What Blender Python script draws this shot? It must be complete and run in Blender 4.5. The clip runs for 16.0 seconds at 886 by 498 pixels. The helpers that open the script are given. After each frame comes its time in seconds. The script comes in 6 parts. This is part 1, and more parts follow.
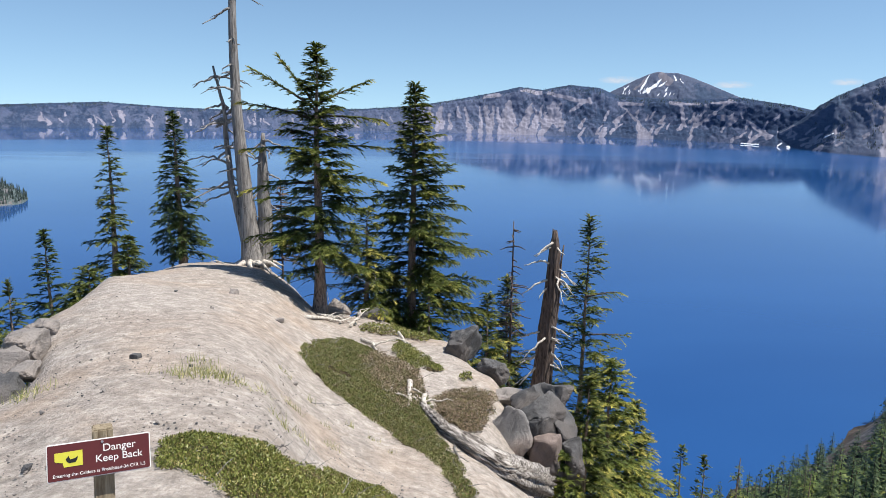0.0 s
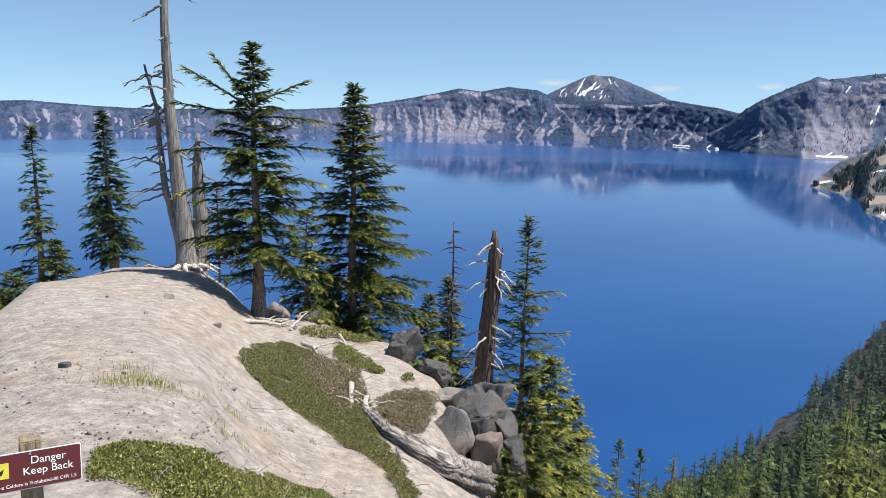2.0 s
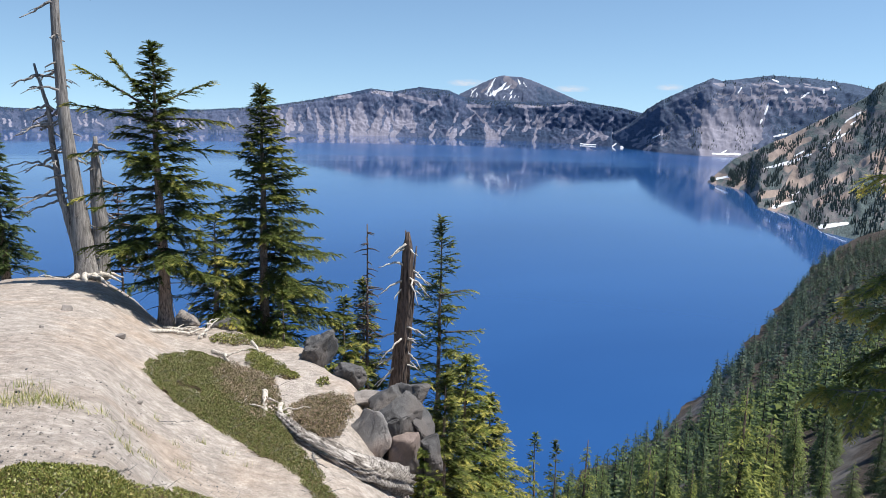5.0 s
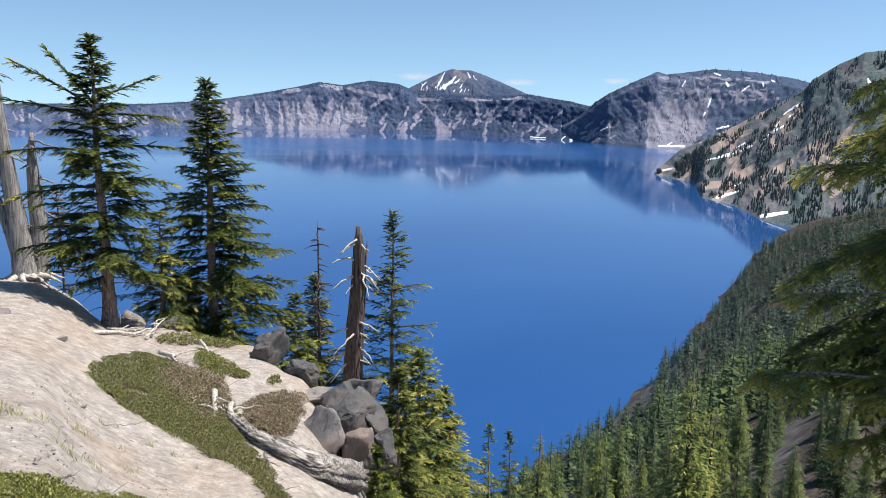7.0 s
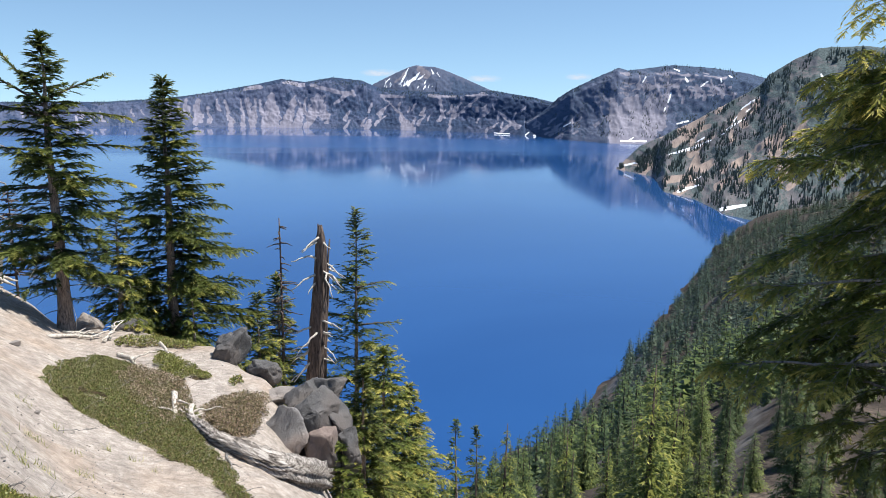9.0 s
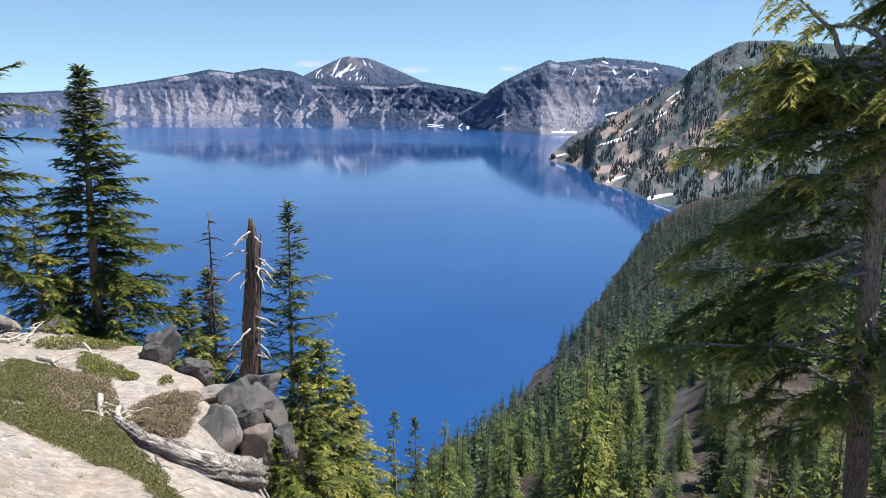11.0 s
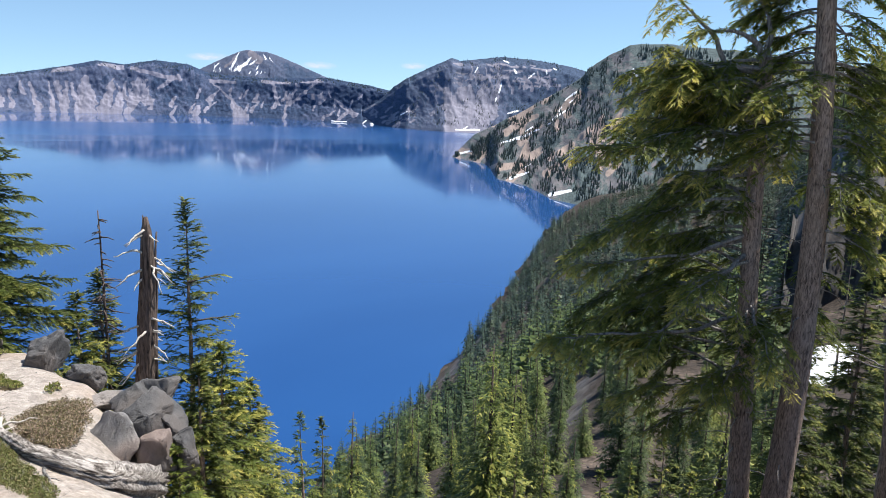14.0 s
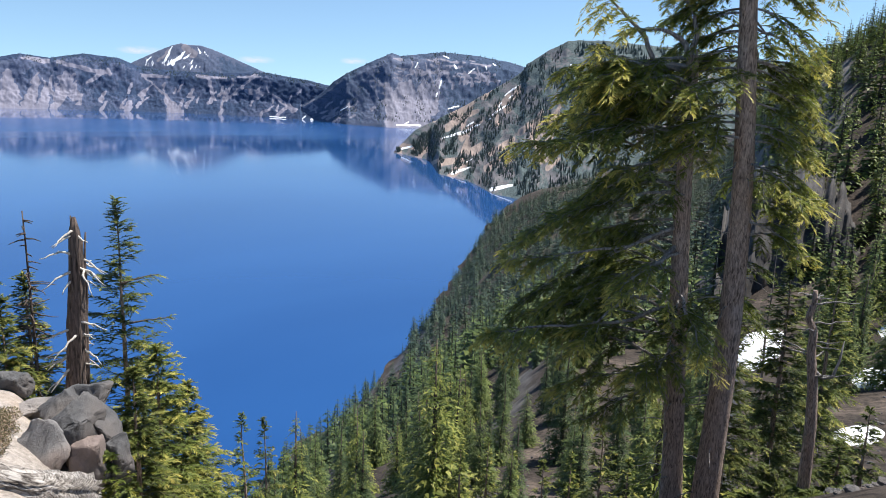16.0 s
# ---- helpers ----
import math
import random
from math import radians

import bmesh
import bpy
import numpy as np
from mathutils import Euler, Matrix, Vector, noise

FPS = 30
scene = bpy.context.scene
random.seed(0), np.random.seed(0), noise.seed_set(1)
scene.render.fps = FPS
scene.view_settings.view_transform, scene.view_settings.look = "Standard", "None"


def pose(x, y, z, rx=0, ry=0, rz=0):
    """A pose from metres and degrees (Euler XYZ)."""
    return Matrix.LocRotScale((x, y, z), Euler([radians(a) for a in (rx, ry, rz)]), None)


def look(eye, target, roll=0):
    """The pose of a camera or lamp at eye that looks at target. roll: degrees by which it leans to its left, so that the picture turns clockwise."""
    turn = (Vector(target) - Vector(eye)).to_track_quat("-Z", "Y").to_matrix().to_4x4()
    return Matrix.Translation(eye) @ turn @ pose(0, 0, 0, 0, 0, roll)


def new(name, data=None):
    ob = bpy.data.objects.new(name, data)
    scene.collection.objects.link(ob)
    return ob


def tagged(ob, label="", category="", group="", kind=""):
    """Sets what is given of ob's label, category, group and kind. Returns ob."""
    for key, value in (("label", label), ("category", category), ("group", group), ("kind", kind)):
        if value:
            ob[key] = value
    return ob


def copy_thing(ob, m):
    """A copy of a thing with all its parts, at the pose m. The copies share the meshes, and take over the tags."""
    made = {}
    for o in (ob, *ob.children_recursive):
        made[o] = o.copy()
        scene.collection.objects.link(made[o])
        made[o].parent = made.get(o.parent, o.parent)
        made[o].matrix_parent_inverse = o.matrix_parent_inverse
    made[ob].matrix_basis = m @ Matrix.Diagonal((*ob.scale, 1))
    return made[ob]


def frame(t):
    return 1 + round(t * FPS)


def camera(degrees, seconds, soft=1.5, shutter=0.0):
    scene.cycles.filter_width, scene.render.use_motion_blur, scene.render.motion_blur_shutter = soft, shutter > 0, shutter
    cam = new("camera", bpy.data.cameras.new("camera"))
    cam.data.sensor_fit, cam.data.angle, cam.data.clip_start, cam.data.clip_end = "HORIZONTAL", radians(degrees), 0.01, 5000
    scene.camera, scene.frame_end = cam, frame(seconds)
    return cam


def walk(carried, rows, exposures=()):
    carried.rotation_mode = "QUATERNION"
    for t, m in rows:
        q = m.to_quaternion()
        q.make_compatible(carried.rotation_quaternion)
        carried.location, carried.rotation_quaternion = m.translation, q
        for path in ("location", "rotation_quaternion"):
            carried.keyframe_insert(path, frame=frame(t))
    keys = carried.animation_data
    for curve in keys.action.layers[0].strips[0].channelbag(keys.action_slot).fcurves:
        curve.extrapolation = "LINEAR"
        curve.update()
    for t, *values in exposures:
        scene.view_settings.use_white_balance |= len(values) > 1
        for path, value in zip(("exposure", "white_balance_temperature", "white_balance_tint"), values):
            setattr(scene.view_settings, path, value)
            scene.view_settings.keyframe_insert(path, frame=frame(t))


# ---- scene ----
cam = camera(63.46, 16.0, soft=0.4)
PATH = [
    (0.0, (0.000, 0.000, 1.700), (-0.002, 9.814, -0.219), 1.03),
    (0.5, (0.002, -0.005, 1.702), (0.201, 9.805, -0.228), 1.17),
    (1.0, (0.005, -0.012, 1.704), (0.406, 9.792, -0.224), 1.27),
    (1.5, (0.007, -0.020, 1.706), (0.615, 9.777, -0.208), 1.34),
    (2.0, (0.007, -0.025, 1.707), (0.827, 9.761, -0.180), 1.38),
    (2.5, (0.010, -0.033, 1.710), (1.039, 9.739, -0.146), 1.33),
    (3.0, (0.012, -0.039, 1.714), (1.245, 9.715, -0.116), 1.28),
    (3.5, (0.021, -0.048, 1.721), (1.445, 9.682, -0.095), 1.24),
    (4.0, (0.032, -0.057, 1.731), (1.645, 9.643, -0.091), 1.25),
    (6.5, (0.053, -0.075, 1.743), (2.540, 9.418, -0.177), 1.26),
    (7.0, (0.066, -0.085, 1.750), (2.692, 9.369, -0.180), 1.16),
    (7.5, (0.084, -0.097, 1.754), (2.823, 9.324, -0.182), 1.13),
    (8.0, (0.105, -0.111, 1.755), (2.945, 9.279, -0.185), 1.11),
    (10.5, (0.136, -0.124, 1.754), (3.784, 8.960, -0.288), 0.75),
    (11.0, (0.147, -0.122, 1.750), (4.057, 8.847, -0.315), 0.93),
    (11.5, (0.150, -0.117, 1.743), (4.317, 8.732, -0.338), 1.15),
    (12.0, (0.145, -0.119, 1.738), (4.534, 8.620, -0.353), 1.40),
    (12.5, (0.145, -0.128, 1.736), (4.725, 8.511, -0.361), 1.60),
    (13.0, (0.144, -0.133, 1.732), (4.897, 8.415, -0.353), 1.72),
    (13.5, (0.145, -0.144, 1.735), (5.056, 8.316, -0.344), 1.76),
    (14.0, (0.147, -0.150, 1.736), (5.222, 8.214, -0.338), 1.79),
    (14.5, (0.153, -0.161, 1.741), (5.392, 8.098, -0.340), 1.82),
    (15.0, (0.161, -0.178, 1.745), (5.569, 7.970, -0.345), 1.84),
    (15.5, (0.169, -0.196, 1.750), (5.745, 7.834, -0.353), 1.83),
    (16.0, (0.175, -0.211, 1.755), (5.909, 7.705, -0.356), 1.86),
]
walk(cam, [(t, look(eye, target, roll)) for t, eye, target, roll in PATH], [(0.0, 0.46, 6650, 10), (4.0, 0.49, 6650, 10), (8.0, 0.56, 6650, 10), (11.0, 0.63, 6650, 10), (16.0, 0.7, 6650, 10)])

# ---------------------------------------------------------------- light
EYE_Z, LAKE_Z = 1.7, -128.3
SUN_AZ, SUN_EL = 106.0, 63.0          # from the view's first heading, clockwise
sun_data = bpy.data.lights.new("sun", "SUN")
sun_data.energy, sun_data.angle, sun_data.color = 5.0, radians(0.53), (1.0, 0.96, 0.9)
sun = new("sun", sun_data)
sun.matrix_world = look((0, 0, 0), (-math.sin(radians(SUN_AZ)) * math.cos(radians(SUN_EL)), -math.cos(radians(SUN_AZ)) * math.cos(radians(SUN_EL)), -math.sin(radians(SUN_EL))))
world = bpy.data.worlds.new("sky")
scene.world = world
world.use_nodes = True
wn = world.node_tree
sky = wn.nodes.new("ShaderNodeTexSky")
sky.sky_type, sky.sun_disc = "NISHITA", False
sky.sun_elevation, sky.sun_rotation = radians(SUN_EL), radians(SUN_AZ)
sky.altitude, sky.air_density, sky.dust_density, sky.ozone_density = 2100, 1.0, 0.0, 3.0
# the haze-free mountain sky: its whitest band lies below the far rim
sky_dir, sky_map, sky_unit = wn.nodes.new("ShaderNodeTexCoord"), wn.nodes.new("ShaderNodeMapping"), wn.nodes.new("ShaderNodeVectorMath")
sky_map.inputs["Location"].default_value, sky_map.inputs["Scale"].default_value = (0, 0, 0.085), (1, 1, 0.85)
sky_unit.operation = "NORMALIZE"
wn.links.new(sky_dir.outputs["Generated"], sky_map.inputs["Vector"])
wn.links.new(sky_map.outputs[0], sky_unit.inputs[0])
wn.links.new(sky_unit.outputs[0], sky.inputs["Vector"])
tint = wn.nodes.new("ShaderNodeMix")
tint.data_type, tint.blend_type = "RGBA", "MULTIPLY"
tint.inputs[0].default_value, tint.inputs[7].default_value = 1.0, (0.98, 1.04, 1.0, 1)
wn.links.new(sky.outputs[0], tint.inputs[6])
wn.links.new(tint.outputs[2], wn.nodes["Background"].inputs[0])
wn.nodes["Background"].inputs[1].default_value = 0.107

# ---------------------------------------------------------------- material kit


def material(name, rough=0.9):
    m = bpy.data.materials.new(name)
    m.use_nodes = True
    b = m.node_tree.nodes["Principled BSDF"]
    b.inputs["Roughness"].default_value = rough
    return m, m.node_tree.nodes, m.node_tree.links, b


def noise_tex(nodes, links, vec, scale, detail=6, rough=0.6, distort=0.0):
    n = nodes.new("ShaderNodeTexNoise")
    n.inputs["Scale"].default_value, n.inputs["Detail"].default_value = scale, detail
    n.inputs["Roughness"].default_value, n.inputs["Distortion"].default_value = rough, distort
    if vec is not None:
        links.new(vec, n.inputs["Vector"])
    return n.outputs["Fac"]


def ramp(nodes, links, fac, stops):
    r = nodes.new("ShaderNodeValToRGB")
    while len(r.color_ramp.elements) < len(stops):
        r.color_ramp.elements.new(0.5)
    for e, (p, c) in zip(r.color_ramp.elements, stops):
        e.position, e.color = p, (*c, 1) if len(c) == 3 else c
    links.new(fac, r.inputs[0])
    return r.outputs["Color"]


def grey(a):
    return (a, a, a)


def mix(nodes, links, fac, a, b, kind="MIX"):
    n = nodes.new("ShaderNodeMix")
    n.data_type, n.blend_type = "RGBA", kind
    for sock, v in ((n.inputs[0], fac), (n.inputs[6], a), (n.inputs[7], b)):
        if hasattr(v, "links"):
            links.new(v, sock)
        elif isinstance(v, (int, float)):
            sock.default_value = v
        else:
            sock.default_value = (*v, 1)
    return n.outputs[2]


def mathn(nodes, links, op, a, b=0.0):
    n = nodes.new("ShaderNodeMath")
    n.operation = op
    for sock, v in zip(n.inputs, (a, b)):
        if hasattr(v, "links"):
            links.new(v, sock)
        else:
            sock.default_value = v
    return n.outputs[0]


def coords(nodes, links, kind="Object", scale=(1, 1, 1)):
    tc = nodes.new("ShaderNodeTexCoord")
    mp = nodes.new("ShaderNodeMapping")
    mp.inputs["Scale"].default_value = scale
    links.new(tc.outputs[kind], mp.inputs["Vector"])
    return mp.outputs["Vector"]


def attr(nodes, name, out="Fac"):
    a = nodes.new("ShaderNodeAttribute")
    a.attribute_name = name
    return a.outputs[out]


def bump(nodes, links, bsdf, height, strength, dist):
    b = nodes.new("ShaderNodeBump")
    b.inputs["Strength"].default_value, b.inputs["Distance"].default_value = strength, dist
    links.new(height, b.inputs["Height"])
    links.new(b.outputs[0], bsdf.inputs["Normal"])


def random_value(nodes, kind="island"):
    if kind == "island":
        return nodes.new("ShaderNodeNewGeometry").outputs["Random Per Island"]
    return nodes.new("ShaderNodeObjectInfo").outputs["Random"]


# ---------------------------------------------------------------- mesh kit


def mesh_of(name, verts, faces, mats=(), smooth=False, attrs=None, mat_ids=None):
    me = bpy.data.meshes.new(name)
    me.from_pydata([tuple(map(float, v)) for v in verts] if not isinstance(verts, np.ndarray) else verts.tolist(), [], faces)
    for m in mats:
        me.materials.append(m)
    if mat_ids is not None:
        me.polygons.foreach_set("material_index", np.asarray(mat_ids, np.int32))
    if smooth:
        me.polygons.foreach_set("use_smooth", np.ones(len(me.polygons), bool))
    for k, v in (attrs or {}).items():
        me.attributes.new(k, "FLOAT", "POINT").data.foreach_set("value", np.asarray(v, np.float32))
    me.update()
    return me


def child(name, me, parent, label="", kind=""):
    ob = new(name, me)
    ob.parent = parent
    return tagged(ob, label=label, kind=kind)


def polar(az, r, z):
    a = np.radians(az)
    return np.stack([np.sin(a) * r, np.cos(a) * r, z + 0 * a], -1)


def grid_faces(n, m):
    i, j = np.meshgrid(np.arange(n - 1), np.arange(m - 1), indexing="ij")
    a = (i * m + j).ravel()
    return np.stack([a, a + m, a + m + 1, a + 1], 1).tolist()


def fbm(x, y, z=0.0, octaves=4, h=0.5):
    """Value from -1 to 1 of fractal noise, for arrays."""
    x, y, z = np.broadcast_arrays(np.asarray(x, float), np.asarray(y, float), np.asarray(z, float))
    out = np.array([noise.fractal(Vector(p), h * 2, 2.0, octaves) for p in zip(x.ravel(), y.ravel(), z.ravel())])
    return out.reshape(x.shape)


def table(az, pairs):
    a, v = zip(*pairs)
    return np.interp(az, a, v)


def tan_el(el):
    return np.tan(np.radians(el))


# ---------------------------------------------------------------- materials of the land


def land_material(name, rock_dark, rock_light, scree, forest, streak, relief=0.16, dip=0.12):
    """Cliff, scree, woods and snow of a far slope; 'along' and 'up' are its own coordinates in metres, wood, pale and snow its cover."""
    m, n, l, b = material(name, 0.95)
    comb = n.new("ShaderNodeCombineXYZ")
    l.new(attr(n, "along"), comb.inputs[0])
    l.new(attr(n, "up"), comb.inputs[1])
    v = comb.outputs[0]
    crag = noise_tex(n, l, v, streak, 9, 0.68, 0.7)
    fine = noise_tex(n, l, v, streak * 7, 6, 0.72, 0.4)
    mp = n.new("ShaderNodeMapping")
    mp.inputs["Scale"].default_value = (0.3, 1.6, 1) if dip < 0.5 else (0.7, 1.2, 1)
    mp.inputs["Rotation"].default_value = (0, 0, dip)
    l.new(v, mp.inputs["Vector"])
    strata = noise_tex(n, l, mp.outputs[0], streak * 1.7, 7, 0.66, 0.5)
    rock = ramp(n, l, mathn(n, l, "ADD", mathn(n, l, "MULTIPLY", crag, 0.6), mathn(n, l, "MULTIPLY", strata, 0.4)), [(0.4, rock_dark), (0.5, tuple(0.6 * a + 0.4 * c for a, c in zip(rock_dark, rock_light))), (0.6, rock_light)])
    rock = mix(n, l, 0.8, rock, ramp(n, l, fine, [(0.34, grey(0.72)), (0.5, grey(1.0)), (0.7, grey(1.3))]), "MULTIPLY")
    mp2 = n.new("ShaderNodeMapping")
    mp2.inputs["Scale"].default_value = (1, 0.16, 1)
    l.new(v, mp2.inputs["Vector"])
    rill = noise_tex(n, l, mp2.outputs[0], streak * 2.4, 6, 0.6, 0.3)
    loose = ramp(n, l, rill, [(0.36, tuple(c * 0.82 for c in scree)), (0.62, tuple(c * 1.1 for c in scree))])
    p = mathn(n, l, "ADD", attr(n, "pale"), mathn(n, l, "MULTIPLY", mathn(n, l, "SUBTRACT", rill, 0.5), 0.6))
    p = mathn(n, l, "ADD", p, mathn(n, l, "MULTIPLY", mathn(n, l, "SUBTRACT", fine, 0.5), 0.4))
    col = mix(n, l, ramp(n, l, p, [(0.47, grey(0)), (0.56, grey(1))]), rock, loose)
    w = mathn(n, l, "ADD", attr(n, "wood"), mathn(n, l, "MULTIPLY", mathn(n, l, "SUBTRACT", crag, 0.5), 1.5))
    w = mathn(n, l, "ADD", w, mathn(n, l, "MULTIPLY", mathn(n, l, "SUBTRACT", fine, 0.5), 1.0))
    fcol = ramp(n, l, noise_tex(n, l, v, streak * 16, 3, 0.7), [(0.35, tuple(c * 0.6 for c in forest)), (0.65, tuple(c * 1.35 for c in forest))])
    col = mix(n, l, ramp(n, l, w, [(0.47, grey(0)), (0.56, grey(1))]), col, fcol)
    sn = mathn(n, l, "ADD", attr(n, "snow"), mathn(n, l, "MULTIPLY", mathn(n, l, "SUBTRACT", fine, 0.5), 0.7))
    col = mix(n, l, ramp(n, l, sn, [(0.46, grey(0)), (0.54, grey(1))]), col, (0.82, 0.84, 0.88))
    l.new(col, b.inputs["Base Color"])
    b.inputs["Specular IOR Level"].default_value = 0.1
    bump(n, l, b, mathn(n, l, "ADD", crag, mathn(n, l, "MULTIPLY", fine, 0.4)), relief, 8.0)
    return m


# distance haze is put into these base colours: bluer rock, scree and woods
MAT_RIM = land_material("haze_tinted_rim_rock", (0.072, 0.094, 0.16), (0.112, 0.13, 0.195), (0.225, 0.222, 0.28), (0.036, 0.058, 0.11), 0.014)
MAT_PEAK = land_material("haze_tinted_volcano", (0.085, 0.108, 0.17), (0.12, 0.138, 0.195), (0.21, 0.2, 0.235), (0.055, 0.082, 0.138), 0.014)
MAT_MASS = land_material("haze_tinted_peak_rock", (0.074, 0.097, 0.158), (0.128, 0.145, 0.205), (0.22, 0.218, 0.27), (0.054, 0.08, 0.132), 0.016)
MAT_HEAD = land_material("haze_tinted_headland", (0.13, 0.132, 0.146), (0.245, 0.218, 0.208), (0.34, 0.272, 0.235), (0.085, 0.112, 0.116), 0.03, 0.3, 0.9)


def water_material():
    """Deep clear water: mirror-calm in some belts, ruffled in others, set by distance from the camera to fit its view.
    """
    m, n, l, b = material("lake_water", 0.06)
    v = coords(n, l)
    big = noise_tex(n, l, v, 0.0016, 4, 0.55, 0.6)
    l.new(ramp(n, l, big, [(0.3, (0.01, 0.056, 0.19)), (0.7, (0.019, 0.084, 0.25))]), b.inputs["Base Color"])
    b.inputs["IOR"].default_value = 1.333
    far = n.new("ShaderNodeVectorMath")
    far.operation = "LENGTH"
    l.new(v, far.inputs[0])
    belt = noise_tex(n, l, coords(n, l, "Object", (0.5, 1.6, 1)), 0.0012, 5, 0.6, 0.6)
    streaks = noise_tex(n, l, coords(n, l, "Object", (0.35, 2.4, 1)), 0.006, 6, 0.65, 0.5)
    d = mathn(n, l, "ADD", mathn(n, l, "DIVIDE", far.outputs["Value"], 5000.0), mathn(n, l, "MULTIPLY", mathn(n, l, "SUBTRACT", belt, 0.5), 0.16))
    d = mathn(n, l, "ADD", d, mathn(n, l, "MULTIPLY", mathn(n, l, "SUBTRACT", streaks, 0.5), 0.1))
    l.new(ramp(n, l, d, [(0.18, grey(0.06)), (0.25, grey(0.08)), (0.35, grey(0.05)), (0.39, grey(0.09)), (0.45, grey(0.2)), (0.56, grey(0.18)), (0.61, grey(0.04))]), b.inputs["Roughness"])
    rip = noise_tex(n, l, v, 1.1, 4, 0.6)
    bump(n, l, b, rip, 0.03, 0.1)
    return m


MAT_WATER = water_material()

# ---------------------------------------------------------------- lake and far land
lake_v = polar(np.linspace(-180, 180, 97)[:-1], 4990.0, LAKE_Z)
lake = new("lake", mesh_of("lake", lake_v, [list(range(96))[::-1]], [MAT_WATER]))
tagged(lake, "deep blue caldera lake with calm streaks and reflections", "lake", kind="structure")


SLOPES = {}


def strokes(A, E, marks, warp, soft=0.5):
    """Cover laid on a slope as tapering strips between sight angles: 1 within, falling to 0 past the rim."""
    a, e = A + warp[0], E + warp[1]
    out = np.zeros_like(A)
    for a0, e0, w0, a1, e1, w1 in marks:
        da, de = a1 - a0, e1 - e0
        t = np.clip(((a - a0) * da + (e - e0) * de) / (da * da + de * de + 1e-9), 0, 1)
        d = np.hypot(a - a0 - t * da, e - e0 - t * de) / (w0 + (w1 - w0) * t)
        out = np.maximum(out, np.clip(0.5 + (1 - d) * soft, 0, 1))
    return out


def ridge(name, az0, az1, step, water, crest, crest_r, mat, label, rows=60, rough=1.0, cliff=0.55, back=(500, 90), wood=None, pale=(), snow=(), top=0.3, grain=1.0, seed=0.0):
    """A slope that rises from the lake to a skyline: water and crest_r are distances by azimuth, crest its angle of height."""
    az = np.arange(az0, az1 + step / 2, step)
    rw, rc = table(az, water), table(az, crest_r)
    zc = EYE_Z + rc * tan_el(table(az, crest))
    s = np.linspace(0, 1, rows)
    A, S = np.meshgrid(az, s, indexing="ij")
    rw2, rc2, zc2 = rw[:, None], rc[:, None], zc[:, None]
    along = np.cumsum(radians(step) * rw)[:, None] + 0 * A + seed * 1000
    # lower scree, then steeper cliffs, then a rounded shoulder
    hs = np.interp(S, [0, 0.45, 0.75, 1.0], [0, 0.36, 0.36 + 0.64 * cliff + 0.16, 1.0])
    tall = zc2 - LAKE_Z
    z = LAKE_Z - 1.5 + tall * hs
    hgt = tall * hs
    env = np.minimum(1, 5 * S) * np.minimum(1, 6 * (1 - S) + 0.12)
    # buttresses and gullies that run down askew, then crags
    skew = along + 0.45 * hgt * np.sign(np.sin(along * 0.004 + seed))
    g1 = 1 - 2 * np.abs(fbm(skew * 0.005 * grain, hgt * 0.0022 * grain + seed, 3.0, 5))
    g2 = fbm(skew * 0.013 * grain, hgt * 0.011 * grain + seed, 7.0, 5)
    g3 = fbm(along * 0.05 * grain, hgt * 0.06 * grain + seed, 9.0, 4)
    steps = np.sin(hgt * 0.16 * grain + 3 * g2) * np.clip((S - 0.4) * 4, 0, 1)
    r = rw2 + (rc2 - rw2) * S - rough * env / grain * (11 * g1 + 8 * g2 + 3 * g3 + 1.2 * steps)
    z = z + rough * env * tall * (0.03 * g2 + 0.02 * g3) + np.where(S > 0.97, 2.0 * fbm(along * 0.06, 0 * S, 5.0 + seed, 5), 0)
    E = np.degrees(np.arctan2(z - EYE_Z, r))
    warp = (0.22 * fbm(along * 0.02, hgt * 0.03, 12.0 + seed, 4), 0.1 * fbm(along * 0.02, hgt * 0.03, 15.0 + seed, 4))
    w = (table(A, wood) if wood else 0 * A) + 0.14 + np.clip((S - 0.8) * 5, 0, 1) * top
    pl, sn = strokes(A, E, pale, warp, 0.9), strokes(A, E, snow, (warp[0] * 0.35, warp[1] * 0.5))
    w = w - 2.4 * np.clip(pl - 0.36, 0, 1)
    # behind the skyline
    join = lambda q: np.concatenate([q, q[:, -1:], q[:, -1:]], 1)
    rb = np.concatenate([r, r[:, -1:] + back[0] * 0.3, r[:, -1:] + back[0]], 1)
    zb = np.concatenate([z, z[:, -1:] - back[1] * 0.15, z[:, -1:] - back[1]], 1)
    v = polar(join(A), rb, zb).reshape(-1, 3)
    me = mesh_of(name, v, grid_faces(len(az), rows + 2), [mat], True,
                 dict(along=join(along).ravel(), up=(zb - LAKE_Z).ravel(), wood=join(w).ravel(), snow=join(sn).ravel(), pale=join(pl).ravel()))
    SLOPES[name] = (az, rb[:, :rows], zb[:, :rows])
    return tagged(new(name, me), label, "mountain", kind="structure")


def random_marks(seed, count, a0, a1, e0, e1, drop, lean, w):
    rng = np.random.default_rng(seed)
    out = []
    for i in range(count):
        a, e, d = a0 + (a1 - a0) * rng.random(), e0 + (e1 - e0) * rng.random(), drop * (0.4 + 0.9 * rng.random())
        out.append((a, e, w * (0.3 + 0.6 * rng.random()), a + lean * d * rng.normal(1, 0.6), e - d, w * (0.7 + 0.9 * rng.random())))
    return out


